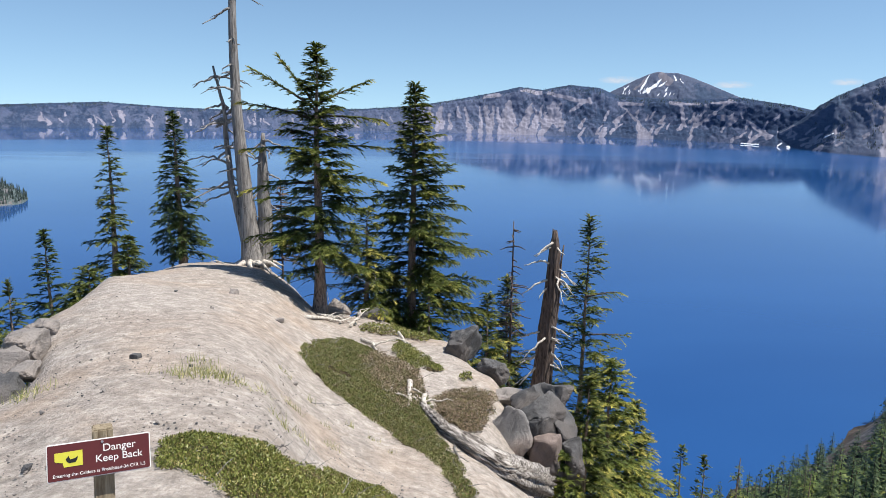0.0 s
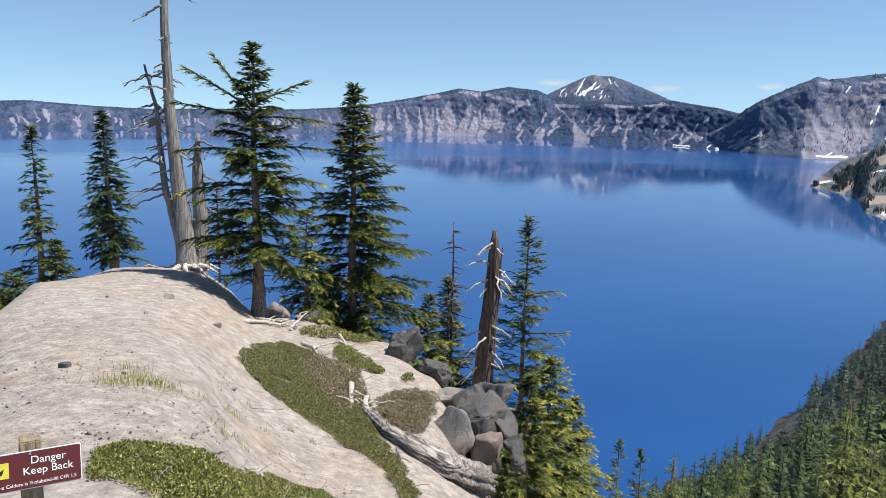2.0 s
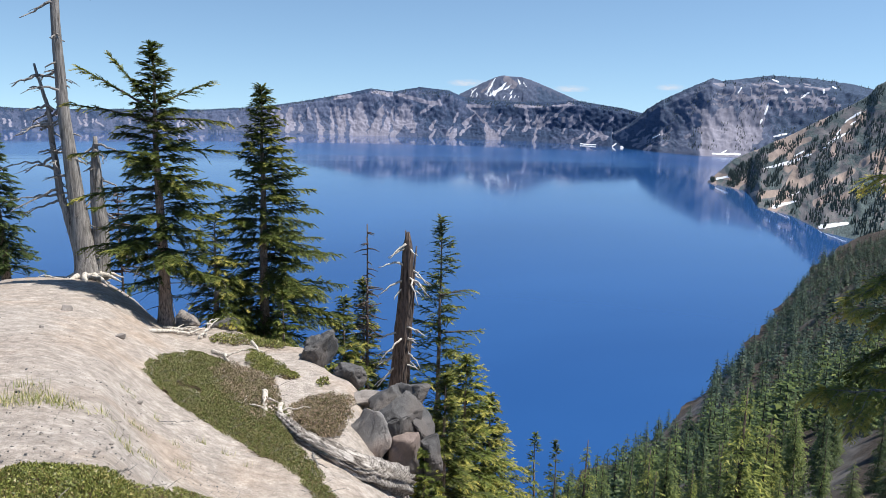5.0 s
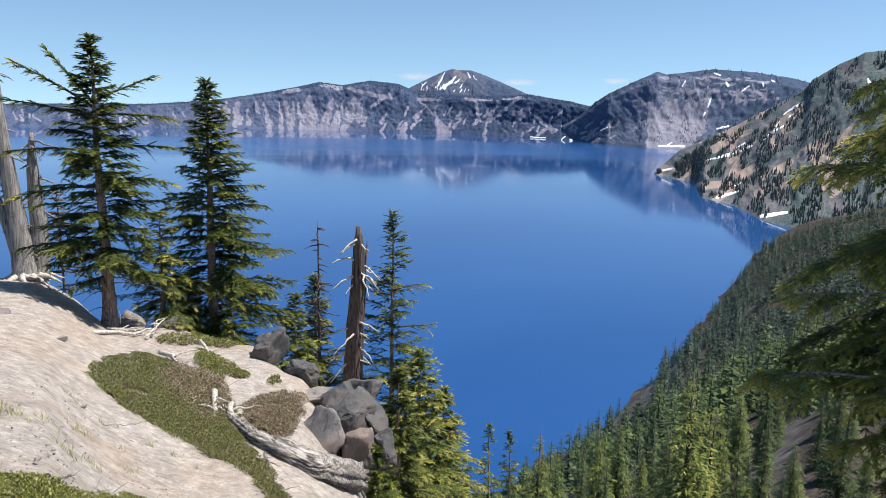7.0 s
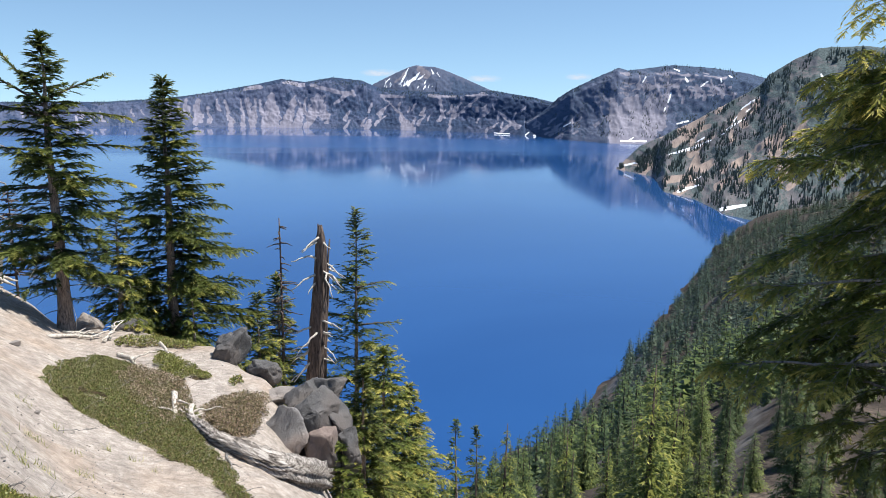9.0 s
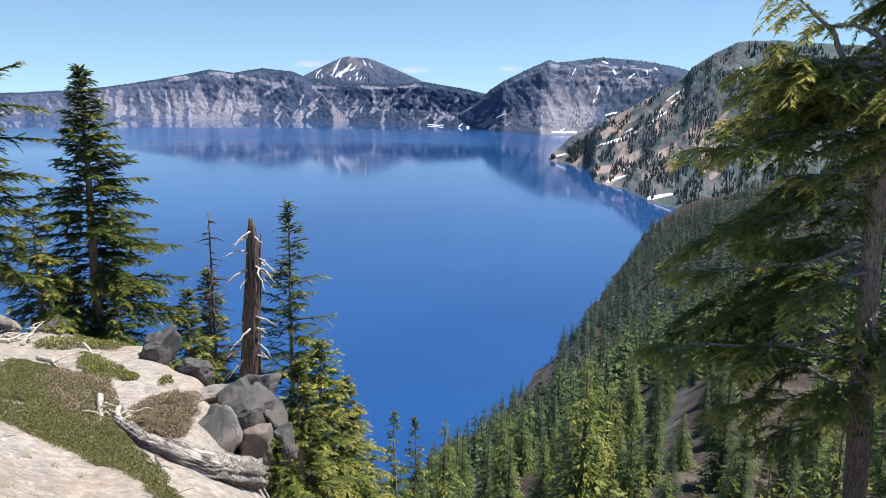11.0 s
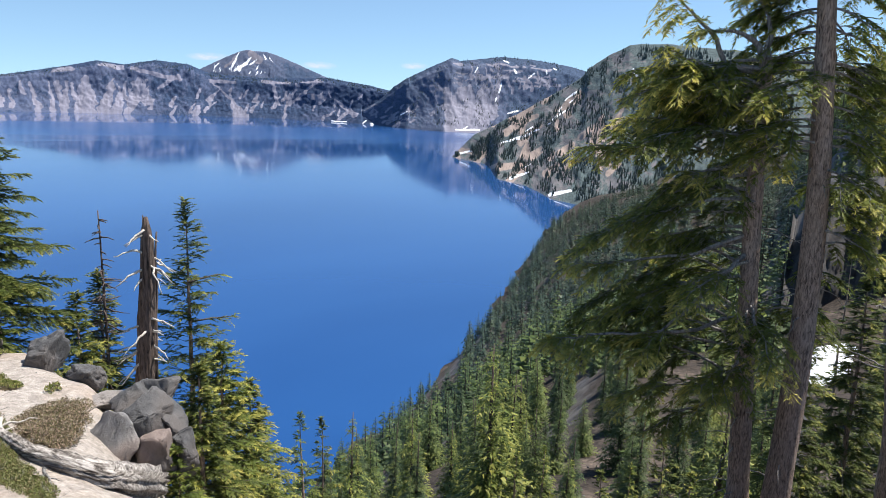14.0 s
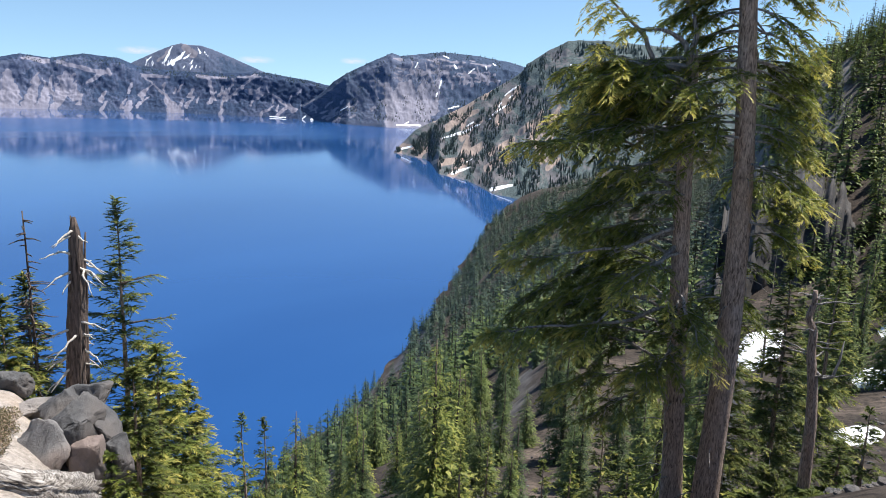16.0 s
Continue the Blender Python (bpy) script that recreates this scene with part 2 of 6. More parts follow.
FAR_WATER = [(-42, 4360), (-31, 4300), (-17, 4150), (0, 4050), (4.8, 3980), (9.4, 3900), (13.7, 3850), (19.8, 3600), (25.5, 3230), (28.5, 3000), (34, 2800)]
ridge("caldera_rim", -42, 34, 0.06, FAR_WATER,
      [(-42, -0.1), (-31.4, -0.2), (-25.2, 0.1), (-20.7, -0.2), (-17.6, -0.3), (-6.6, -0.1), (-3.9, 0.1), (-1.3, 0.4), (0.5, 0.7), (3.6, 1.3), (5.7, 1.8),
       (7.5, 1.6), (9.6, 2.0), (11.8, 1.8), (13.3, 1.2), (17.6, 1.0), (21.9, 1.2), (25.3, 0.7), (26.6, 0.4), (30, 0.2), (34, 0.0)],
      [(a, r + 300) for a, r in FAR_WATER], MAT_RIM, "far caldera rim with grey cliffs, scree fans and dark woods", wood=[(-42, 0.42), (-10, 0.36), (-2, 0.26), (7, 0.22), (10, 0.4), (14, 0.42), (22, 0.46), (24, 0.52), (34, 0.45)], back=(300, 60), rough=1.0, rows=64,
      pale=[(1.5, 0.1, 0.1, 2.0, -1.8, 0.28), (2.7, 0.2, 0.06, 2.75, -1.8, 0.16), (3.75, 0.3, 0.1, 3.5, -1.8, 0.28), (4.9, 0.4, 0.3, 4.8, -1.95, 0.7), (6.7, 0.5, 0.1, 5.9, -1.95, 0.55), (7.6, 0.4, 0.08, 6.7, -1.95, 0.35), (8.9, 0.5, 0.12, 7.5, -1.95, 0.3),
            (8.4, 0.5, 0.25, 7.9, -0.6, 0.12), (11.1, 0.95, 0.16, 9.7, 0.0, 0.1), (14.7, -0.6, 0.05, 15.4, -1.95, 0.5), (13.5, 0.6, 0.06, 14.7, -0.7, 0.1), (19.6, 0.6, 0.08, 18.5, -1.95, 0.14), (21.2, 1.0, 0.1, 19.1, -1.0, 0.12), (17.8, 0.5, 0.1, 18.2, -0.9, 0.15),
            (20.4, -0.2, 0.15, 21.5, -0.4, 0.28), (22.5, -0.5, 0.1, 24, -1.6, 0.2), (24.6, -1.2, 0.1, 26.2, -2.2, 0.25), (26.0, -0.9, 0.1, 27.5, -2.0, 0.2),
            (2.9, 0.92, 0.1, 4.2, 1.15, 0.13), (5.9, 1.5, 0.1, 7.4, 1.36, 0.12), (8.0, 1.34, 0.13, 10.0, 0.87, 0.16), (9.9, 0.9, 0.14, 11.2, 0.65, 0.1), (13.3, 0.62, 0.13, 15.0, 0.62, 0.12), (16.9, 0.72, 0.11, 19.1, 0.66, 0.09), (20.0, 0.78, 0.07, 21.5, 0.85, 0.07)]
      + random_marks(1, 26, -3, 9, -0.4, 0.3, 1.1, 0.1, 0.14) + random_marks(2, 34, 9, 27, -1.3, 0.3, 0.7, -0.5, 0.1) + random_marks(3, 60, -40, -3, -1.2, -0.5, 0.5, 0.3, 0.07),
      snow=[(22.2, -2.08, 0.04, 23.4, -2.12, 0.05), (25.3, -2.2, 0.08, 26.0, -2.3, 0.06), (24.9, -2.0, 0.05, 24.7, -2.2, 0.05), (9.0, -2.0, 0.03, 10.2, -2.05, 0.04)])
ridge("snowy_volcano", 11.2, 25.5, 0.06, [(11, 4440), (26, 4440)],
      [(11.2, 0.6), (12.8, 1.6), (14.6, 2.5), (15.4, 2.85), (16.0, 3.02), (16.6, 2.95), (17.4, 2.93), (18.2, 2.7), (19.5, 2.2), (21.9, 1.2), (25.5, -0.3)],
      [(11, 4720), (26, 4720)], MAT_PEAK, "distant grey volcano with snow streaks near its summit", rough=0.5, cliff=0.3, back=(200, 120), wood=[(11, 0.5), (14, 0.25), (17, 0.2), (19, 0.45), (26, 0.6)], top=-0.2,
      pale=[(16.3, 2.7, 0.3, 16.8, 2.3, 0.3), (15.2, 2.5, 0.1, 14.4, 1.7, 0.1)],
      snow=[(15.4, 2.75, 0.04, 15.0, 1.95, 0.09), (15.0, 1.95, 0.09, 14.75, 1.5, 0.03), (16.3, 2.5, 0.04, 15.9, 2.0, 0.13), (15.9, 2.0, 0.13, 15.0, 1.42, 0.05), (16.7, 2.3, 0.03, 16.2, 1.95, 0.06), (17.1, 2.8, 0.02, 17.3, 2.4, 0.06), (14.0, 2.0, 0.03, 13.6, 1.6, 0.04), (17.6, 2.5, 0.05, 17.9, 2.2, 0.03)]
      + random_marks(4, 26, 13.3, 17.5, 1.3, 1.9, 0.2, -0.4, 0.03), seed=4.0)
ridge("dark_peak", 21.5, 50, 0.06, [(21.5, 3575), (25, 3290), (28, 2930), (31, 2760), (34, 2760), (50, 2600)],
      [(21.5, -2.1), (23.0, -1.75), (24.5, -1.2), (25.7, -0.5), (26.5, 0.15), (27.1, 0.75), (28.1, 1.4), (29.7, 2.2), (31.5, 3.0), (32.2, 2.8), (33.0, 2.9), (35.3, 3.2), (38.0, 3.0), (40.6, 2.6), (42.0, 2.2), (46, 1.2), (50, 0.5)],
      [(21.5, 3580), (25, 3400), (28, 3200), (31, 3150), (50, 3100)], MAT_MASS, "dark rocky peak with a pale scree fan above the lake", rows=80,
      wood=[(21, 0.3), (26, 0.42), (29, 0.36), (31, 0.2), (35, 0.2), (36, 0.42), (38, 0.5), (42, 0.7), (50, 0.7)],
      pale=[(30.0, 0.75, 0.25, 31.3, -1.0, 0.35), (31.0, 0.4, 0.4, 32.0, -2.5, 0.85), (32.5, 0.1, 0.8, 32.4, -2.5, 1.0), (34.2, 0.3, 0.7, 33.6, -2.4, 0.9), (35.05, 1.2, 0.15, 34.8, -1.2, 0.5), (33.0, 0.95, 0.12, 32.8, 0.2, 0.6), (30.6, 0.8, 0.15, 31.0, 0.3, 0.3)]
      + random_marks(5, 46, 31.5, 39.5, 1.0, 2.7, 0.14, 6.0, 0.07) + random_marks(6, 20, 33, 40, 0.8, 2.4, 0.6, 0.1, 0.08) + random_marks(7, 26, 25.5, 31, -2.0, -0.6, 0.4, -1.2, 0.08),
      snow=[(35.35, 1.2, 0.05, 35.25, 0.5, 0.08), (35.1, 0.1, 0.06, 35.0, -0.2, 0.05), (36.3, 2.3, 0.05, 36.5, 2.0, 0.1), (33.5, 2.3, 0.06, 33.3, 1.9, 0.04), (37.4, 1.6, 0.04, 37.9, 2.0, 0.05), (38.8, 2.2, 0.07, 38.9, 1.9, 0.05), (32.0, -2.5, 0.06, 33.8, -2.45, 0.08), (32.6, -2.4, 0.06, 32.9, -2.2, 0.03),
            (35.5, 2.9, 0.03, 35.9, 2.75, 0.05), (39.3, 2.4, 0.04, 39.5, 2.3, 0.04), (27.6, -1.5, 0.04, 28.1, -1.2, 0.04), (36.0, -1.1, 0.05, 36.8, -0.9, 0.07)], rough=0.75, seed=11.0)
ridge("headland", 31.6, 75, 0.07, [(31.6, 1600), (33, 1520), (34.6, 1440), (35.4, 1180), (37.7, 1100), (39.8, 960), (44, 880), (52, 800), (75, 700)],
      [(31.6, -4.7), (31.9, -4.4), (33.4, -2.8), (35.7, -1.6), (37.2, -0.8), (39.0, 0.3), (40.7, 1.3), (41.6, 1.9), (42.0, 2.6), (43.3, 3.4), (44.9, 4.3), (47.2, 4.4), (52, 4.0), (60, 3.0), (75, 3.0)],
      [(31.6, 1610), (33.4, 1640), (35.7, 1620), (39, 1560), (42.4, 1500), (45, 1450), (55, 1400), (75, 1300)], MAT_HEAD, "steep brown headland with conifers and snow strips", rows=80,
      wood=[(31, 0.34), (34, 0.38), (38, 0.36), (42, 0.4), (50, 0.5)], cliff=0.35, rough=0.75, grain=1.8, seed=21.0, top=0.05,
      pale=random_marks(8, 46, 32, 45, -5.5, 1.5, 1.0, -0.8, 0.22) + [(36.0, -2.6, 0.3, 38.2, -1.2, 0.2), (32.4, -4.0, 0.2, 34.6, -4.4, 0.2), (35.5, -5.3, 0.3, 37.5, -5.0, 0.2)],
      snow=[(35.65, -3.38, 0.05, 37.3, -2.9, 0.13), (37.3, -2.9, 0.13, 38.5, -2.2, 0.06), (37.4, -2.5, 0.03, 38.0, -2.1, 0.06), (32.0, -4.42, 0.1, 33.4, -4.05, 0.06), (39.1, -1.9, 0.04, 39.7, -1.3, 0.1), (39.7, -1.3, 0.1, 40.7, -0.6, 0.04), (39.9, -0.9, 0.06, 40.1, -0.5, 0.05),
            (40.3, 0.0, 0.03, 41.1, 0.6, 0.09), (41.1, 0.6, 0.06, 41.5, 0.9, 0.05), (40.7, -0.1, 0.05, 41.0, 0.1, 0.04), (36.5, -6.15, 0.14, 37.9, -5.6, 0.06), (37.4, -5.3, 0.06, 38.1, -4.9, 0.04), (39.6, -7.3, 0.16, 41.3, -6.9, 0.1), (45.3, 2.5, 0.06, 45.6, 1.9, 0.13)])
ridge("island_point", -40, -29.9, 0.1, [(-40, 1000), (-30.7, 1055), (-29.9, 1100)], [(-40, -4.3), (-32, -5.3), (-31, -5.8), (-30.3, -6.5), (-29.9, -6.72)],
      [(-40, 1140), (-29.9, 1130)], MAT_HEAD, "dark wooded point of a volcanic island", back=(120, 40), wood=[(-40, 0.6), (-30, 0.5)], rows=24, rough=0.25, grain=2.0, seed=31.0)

# ---------------------------------------------------------------- near ground
RINGS = (0, 3, 5, 7, 9, 11, 13, 15, 18, 24, 40, 70, 120, 200, 300, 450, 700, 1100)
SPOKES = []


def spoke(az, *z):
    SPOKES.append((az, z))


spoke(-180, 0, 0.1, 0.2, 0.2, 0.3, 0.3, 0.3, 0.4, 0.5, 0.6, 1, 1, 1, 1, 1, 1, 1, 1)
spoke(-100, 0, 0, -0.1, -0.2, -0.4, -0.6, -0.8, -1, -1.5, -2.5, -6, -14, -30, -60, -100, -140, -150, -150)
spoke(-60, 0, -0.1, -0.6, -1.6, -3, -4.5, -6, -8, -10, -15, -28, -50, -85, -132, -150, -150, -150, -150)
spoke(-33.2, 0, -0.17, -0.5, -0.9, -1.95, -3.2, -4.5, -6, -8.5, -14, -27, -52, -88, -140, -150, -150, -150, -150)
spoke(-29.6, 0, -0.17, -0.45, -0.75, -1.02, -1.25, -2.0, -3.5, -6, -12, -27, -52, -88, -140, -150, -150, -150, -150)
spoke(-25.3, 0, -0.18, -0.42, -0.67, -0.9, -1.1, -1.28, -1.62, -3.5, -9.5, -27, -52, -88, -140, -150, -150, -150, -150)
spoke(-20, 0, -0.2, -0.45, -0.7, -0.95, -1.2, -1.42, -1.62, -2.06, -8, -27, -52, -88, -140, -150, -150, -150, -150)
spoke(-15, 0, -0.22, -0.6, -0.95, -1.25, -1.5, -1.65, -1.8, -2.18, -8, -27, -52, -88, -140, -150, -150, -150, -150)
spoke(-12.5, 0, -0.25, -0.85, -1.3, -1.6, -1.8, -1.98, -2.15, -2.7, -8.5, -27, -52, -88, -140, -150, -150, -150, -150)
spoke(-10, 0, -0.3, -1.1, -1.6, -1.9, -2.1, -2.35, -2.62, -3.8, -9, -26, -52, -88, -140, -150, -150, -150, -150)
spoke(-5, 0, -0.5, -1.4, -1.95, -2.25, -2.45, -2.6, -2.85, -5, -11, -27, -52, -88, -140, -150, -150, -150, -150)
spoke(0, 0, -0.6, -1.5, -2.1, -2.4, -2.5, -2.62, -3.9, -6.5, -13, -28, -52, -88, -140, -150, -150, -150, -150)
spoke(4, 0, -0.7, -1.6, -2.3, -2.6, -2.62, -3.6, -5.5, -8.5, -15, -29, -52, -88, -140, -150, -150, -150, -150)
spoke(9, 0, -0.8, -1.8, -2.7, -3.45, -4.4, -6, -7.5, -10, -16, -29, -52, -88, -138, -150, -150, -150, -150)
spoke(14, 0, -0.9, -2.2, -3.6, -5, -6.5, -8, -9.5, -12, -17, -29, -50, -84, -134, -150, -150, -150, -150)
spoke(20, 0, -0.9, -2.2, -3.7, -5.1, -6.6, -8.1, -9.6, -12, -17, -27.5, -48, -79, -122, -146, -150, -150, -150)
spoke(26, 0, -0.9, -2.1, -3.5, -5, -6.4, -7.8, -9.2, -11.5, -16, -25.5, -43, -69, -106, -142, -150, -150, -150)
spoke(32, 0, -0.9, -2.1, -3.4, -4.7, -6, -7.2, -8.5, -10.5, -14.5, -23.5, -39, -61, -92, -122, -146, -150, -150)
spoke(36, 0, -0.9, -2.1, -3.3, -4.5, -5.6, -6.8, -8, -10, -14, -22.5, -37, -55, -79, -102, -129, -147, -150)
spoke(40, 0, -0.9, -2.1, -3.2, -4.3, -5.4, -6.5, -7.6, -9.5, -13.5, -21.5, -34, -50, -69, -85, -101, -124, -145)
spoke(46, 0, -0.9, -2, -3.1, -4.2, -5.4, -7, -8.6, -11, -15.5, -23, -29, -40, -52, -62, -72, -86, -110)
spoke(56, 0, -0.9, -1.9, -2.9, -3.8, -4.7, -6.2, -7.8, -10.2, -14, -21.5, -29, -34, -42, -50, -56, -60, -60)
spoke(61, 0, -0.9, -1.9, -2.9, -3.8, -4.6, -5.8, -7.0, -8.8, -12.2, -17.5, -22.5, -27, -8, 8, 16, 24, 30)
spoke(66, 0, -0.8, -1.7, -2.6, -3.5, -4.3, -5.1, -6, -7.6, -10.5, -16, -20.5, -25, 10, 24, 30, 34, 36)
spoke(75, 0, -0.6, -1.2, -1.8, -2.5, -3.2, -3.9, -4.6, -6, -9, -14, -17, -16, 16, 30, 34, 36, 38)
spoke(100, 0, -0.2, -0.3, -0.5, -0.7, -1, -1.3, -1.6, -2.2, -3, -5, -5, -2, 12, 24, 28, 30, 30)
spoke(180, 0, 0.1, 0.2, 0.2, 0.3, 0.3, 0.3, 0.4, 0.5, 0.6, 1, 1, 1, 1, 1, 1, 1, 1)
SPOKE_AZ = np.array([a for a, _ in SPOKES], float)
SPOKE_Z = np.array([z for _, z in SPOKES], float)


def smoothstep_interp(x, xs):
    k = np.clip(np.searchsorted(xs, x) - 1, 0, len(xs) - 2)
    f = np.clip((x - xs[k]) / (xs[k + 1] - xs[k]), 0, 1)
    return k, f


def glide(p0, p1, p2, p3, h0, h, h2, f):
    """A cubic from p1 to p2 that never overshoots; h0, h, h2 are the spacings."""
    d, d0, d2 = (p2 - p1) / h, (p1 - p0) / np.maximum(h0, 1e-6), (p3 - p2) / np.maximum(h2, 1e-6)
    m1 = np.where(d * d0 > 0, 2 * d * d0 / (d + d0 + np.where(d + d0 == 0, 1, 0)), 0)
    m2 = np.where(d * d2 > 0, 2 * d * d2 / (d + d2 + np.where(d + d2 == 0, 1, 0)), 0)
    f2, f3 = f * f, f ** 3
    return (2 * f3 - 3 * f2 + 1) * p1 + (f3 - 2 * f2 + f) * h * m1 + (3 * f2 - 2 * f3) * p2 + (f3 - f2) * h * m2


def ground_z(az, r):
    """Height of the near ground, before its small unevenness."""
    az, r = np.broadcast_arrays(np.asarray(az, float), np.asarray(r, float))
    rings = np.array(RINGS, float)
    ka, fa = smoothstep_interp(az, SPOKE_AZ)
    kr, fr = smoothstep_interp(r, rings)
    top, last = len(SPOKE_AZ) - 1, len(RINGS) - 1
    q = [np.clip(kr + i, 0, last) for i in (-1, 0, 1, 2)]
    k = [np.clip(ka + i, 0, top) for i in (-1, 0, 1, 2)]
    hr = [rings[q[i + 1]] - rings[q[i]] for i in range(3)]
    ha = [SPOKE_AZ[k[i + 1]] - SPOKE_AZ[k[i]] for i in range(3)]
    rows = [glide(*(SPOKE_Z[kk, qq] for qq in q), *hr, fr) for kk in k]
    return glide(*rows, *ha, fa)


def ground_at(az, r):
    """A place on the ground."""
    a = math.radians(az)
    return Vector((math.sin(a) * r, math.cos(a) * r, float(ground_z(az, r))))


def sand_material():
    m, n, l, b = material("pumice_and_soil", 0.95)
    v = coords(n, l)
    big = noise_tex(n, l, v, 0.35, 6, 0.6, 0.4)
    fine = noise_tex(n, l, v, 14.0, 9, 0.75)
    col = ramp(n, l, big, [(0.3, (0.3, 0.25, 0.21)), (0.5, (0.36, 0.325, 0.29)), (0.72, (0.4, 0.37, 0.345))])
    col = mix(n, l, 0.5, col, ramp(n, l, fine, [(0.34, (0.2, 0.175, 0.16)), (0.5, (0.38, 0.35, 0.325)), (0.68, (0.6, 0.57, 0.545))]))
    grain = noise_tex(n, l, v, 45.0, 5, 0.8)
    col = mix(n, l, ramp(n, l, grain, [(0.3, grey(0.9)), (0.42, grey(0))]), col, (0.15, 0.135, 0.125))
    col = mix(n, l, ramp(n, l, grain, [(0.6, grey(0)), (0.72, grey(0.7))]), col, (0.66, 0.63, 0.6))
    tan_soil = noise_tex(n, l, v, 0.55, 5, 0.6, 0.5)
    col = mix(n, l, ramp(n, l, tan_soil, [(0.5, grey(0)), (0.66, grey(0.55))]), col, (0.37, 0.29, 0.225))
    wash = noise_tex(n, l, v, 5.0, 8, 0.75, 0.2)
    col = mix(n, l, 1.0, col, ramp(n, l, wash, [(0.34, (0.66, 0.645, 0.63)), (0.5, (0.93, 0.905, 0.885)), (0.64, (1.26, 1.235, 1.215))]), "MULTIPLY")
    rocky = noise_tex(n, l, v, 0.12, 8, 0.65)
    scree = ramp(n, l, rocky, [(0.35, (0.026, 0.022, 0.02)), (0.55, (0.058, 0.048, 0.041)), (0.72, (0.15, 0.12, 0.1))])
    rubble = noise_tex(n, l, v, 1.6, 7, 0.7, 0.4)
    scree = mix(n, l, 1.0, scree, ramp(n, l, rubble, [(0.36, grey(0.4)), (0.5, grey(1.0)), (0.66, (1.7, 1.6, 1.55))]), "MULTIPLY")
    col = mix(n, l, attr(n, "slope_soil"), col, scree)
    sep = n.new("ShaderNodeSeparateXYZ")
    l.new(n.new("ShaderNodeNewGeometry").outputs["Normal"], sep.inputs[0])
    steep = ramp(n, l, mathn(n, l, "ADD", sep.outputs["Z"], mathn(n, l, "MULTIPLY", mathn(n, l, "SUBTRACT", rocky, 0.5), 0.5)), [(0.68, grey(1)), (0.78, grey(0))])
    crag = ramp(n, l, noise_tex(n, l, coords(n, l, "Object", (1, 1, 0.5)), 0.3, 8, 0.7), [(0.35, (0.05, 0.048, 0.05)), (0.6, (0.16, 0.15, 0.145))])
    col = mix(n, l, mathn(n, l, "MULTIPLY", steep, attr(n, "slope_soil")), col, crag)
    l.new(col, b.inputs["Base Color"])
    peb = n.new("ShaderNodeTexVoronoi")
    peb.inputs["Scale"].default_value = 26
    l.new(v, peb.inputs["Vector"])
    bump(n, l, b, mathn(n, l, "ADD", fine, mathn(n, l, "MULTIPLY", peb.outputs["Distance"], -0.4)), 0.7, 0.035)
    b.inputs["Specular IOR Level"].default_value = 0.15
    return m


MAT_SAND = sand_material()


def build_ground():
    az = np.concatenate([np.arange(-180, -48, 6.0), np.arange(-48, 82, 0.4), np.arange(82, 181, 6.0)])
    az[-1] = 180.0
    r = np.concatenate([[0.0], np.geomspace(0.6, 40, 130), np.geomspace(42, 1100, 70)])
    A, R = np.meshgrid(az, r, indexing="ij")
    Z = ground_z(A, R)
    X, Y = np.sin(np.radians(A)) * R, np.cos(np.radians(A)) * R
    uneven = np.clip((R - 1.5) / 3, 0, 1)
    Z = Z + uneven * (0.035 * fbm(X * 0.9, Y * 0.9, 1.0, 5) + 0.012 * fbm(X * 4, Y * 4, 2.0, 3))
    far = np.clip((R - 22) / 60, 0, 1)
    Z = Z + far * np.minimum(R * 0.035, 9) * fbm(X * 0.02, Y * 0.02, 6.0, 6)
    soil = np.clip((R - 17) / 8, 0, 1) + np.clip((A - 12) / 10, 0, 1) * np.clip((R - 4) / 4, 0, 1) * (A < 90)
    me = mesh_of("ground", np.stack([X, Y, Z], -1).reshape(-1, 3), [f[::-1] for f in grid_faces(len(az), len(r))], [MAT_SAND], True, dict(slope_soil=np.clip(soil, 0, 1).ravel()))
    return tagged(new("ground", me), "pale pumice ridge falling away as steep wooded slopes", "ground", kind="structure")


ground = build_ground()

# ---------------------------------------------------------------- wood and leaves


def bark_material(name, dark, light, scale=1.0, streak=7.0, strength=0.9):
    m, n, l, b = material(name, 0.92)
    v = coords(n, l, "Object", (scale, scale, scale / streak))
    furrow = noise_tex(n, l, v, 26, 7, 0.65, 0.7)
    stain = noise_tex(n, l, coords(n, l), 2.2 * scale, 5, 0.6)
    col = ramp(n, l, furrow, [(0.36, dark), (0.62, light)])
    col = mix(n, l, ramp(n, l, stain, [(0.4, grey(0)), (0.75, grey(0.55))]), col, tuple(0.7 * c + 0.04 for c in light))
    l.new(col, b.inputs["Base Color"])
    b.inputs["Specular IOR Level"].default_value = 0.15
    bump(n, l, b, furrow, strength, 0.03)
    return m


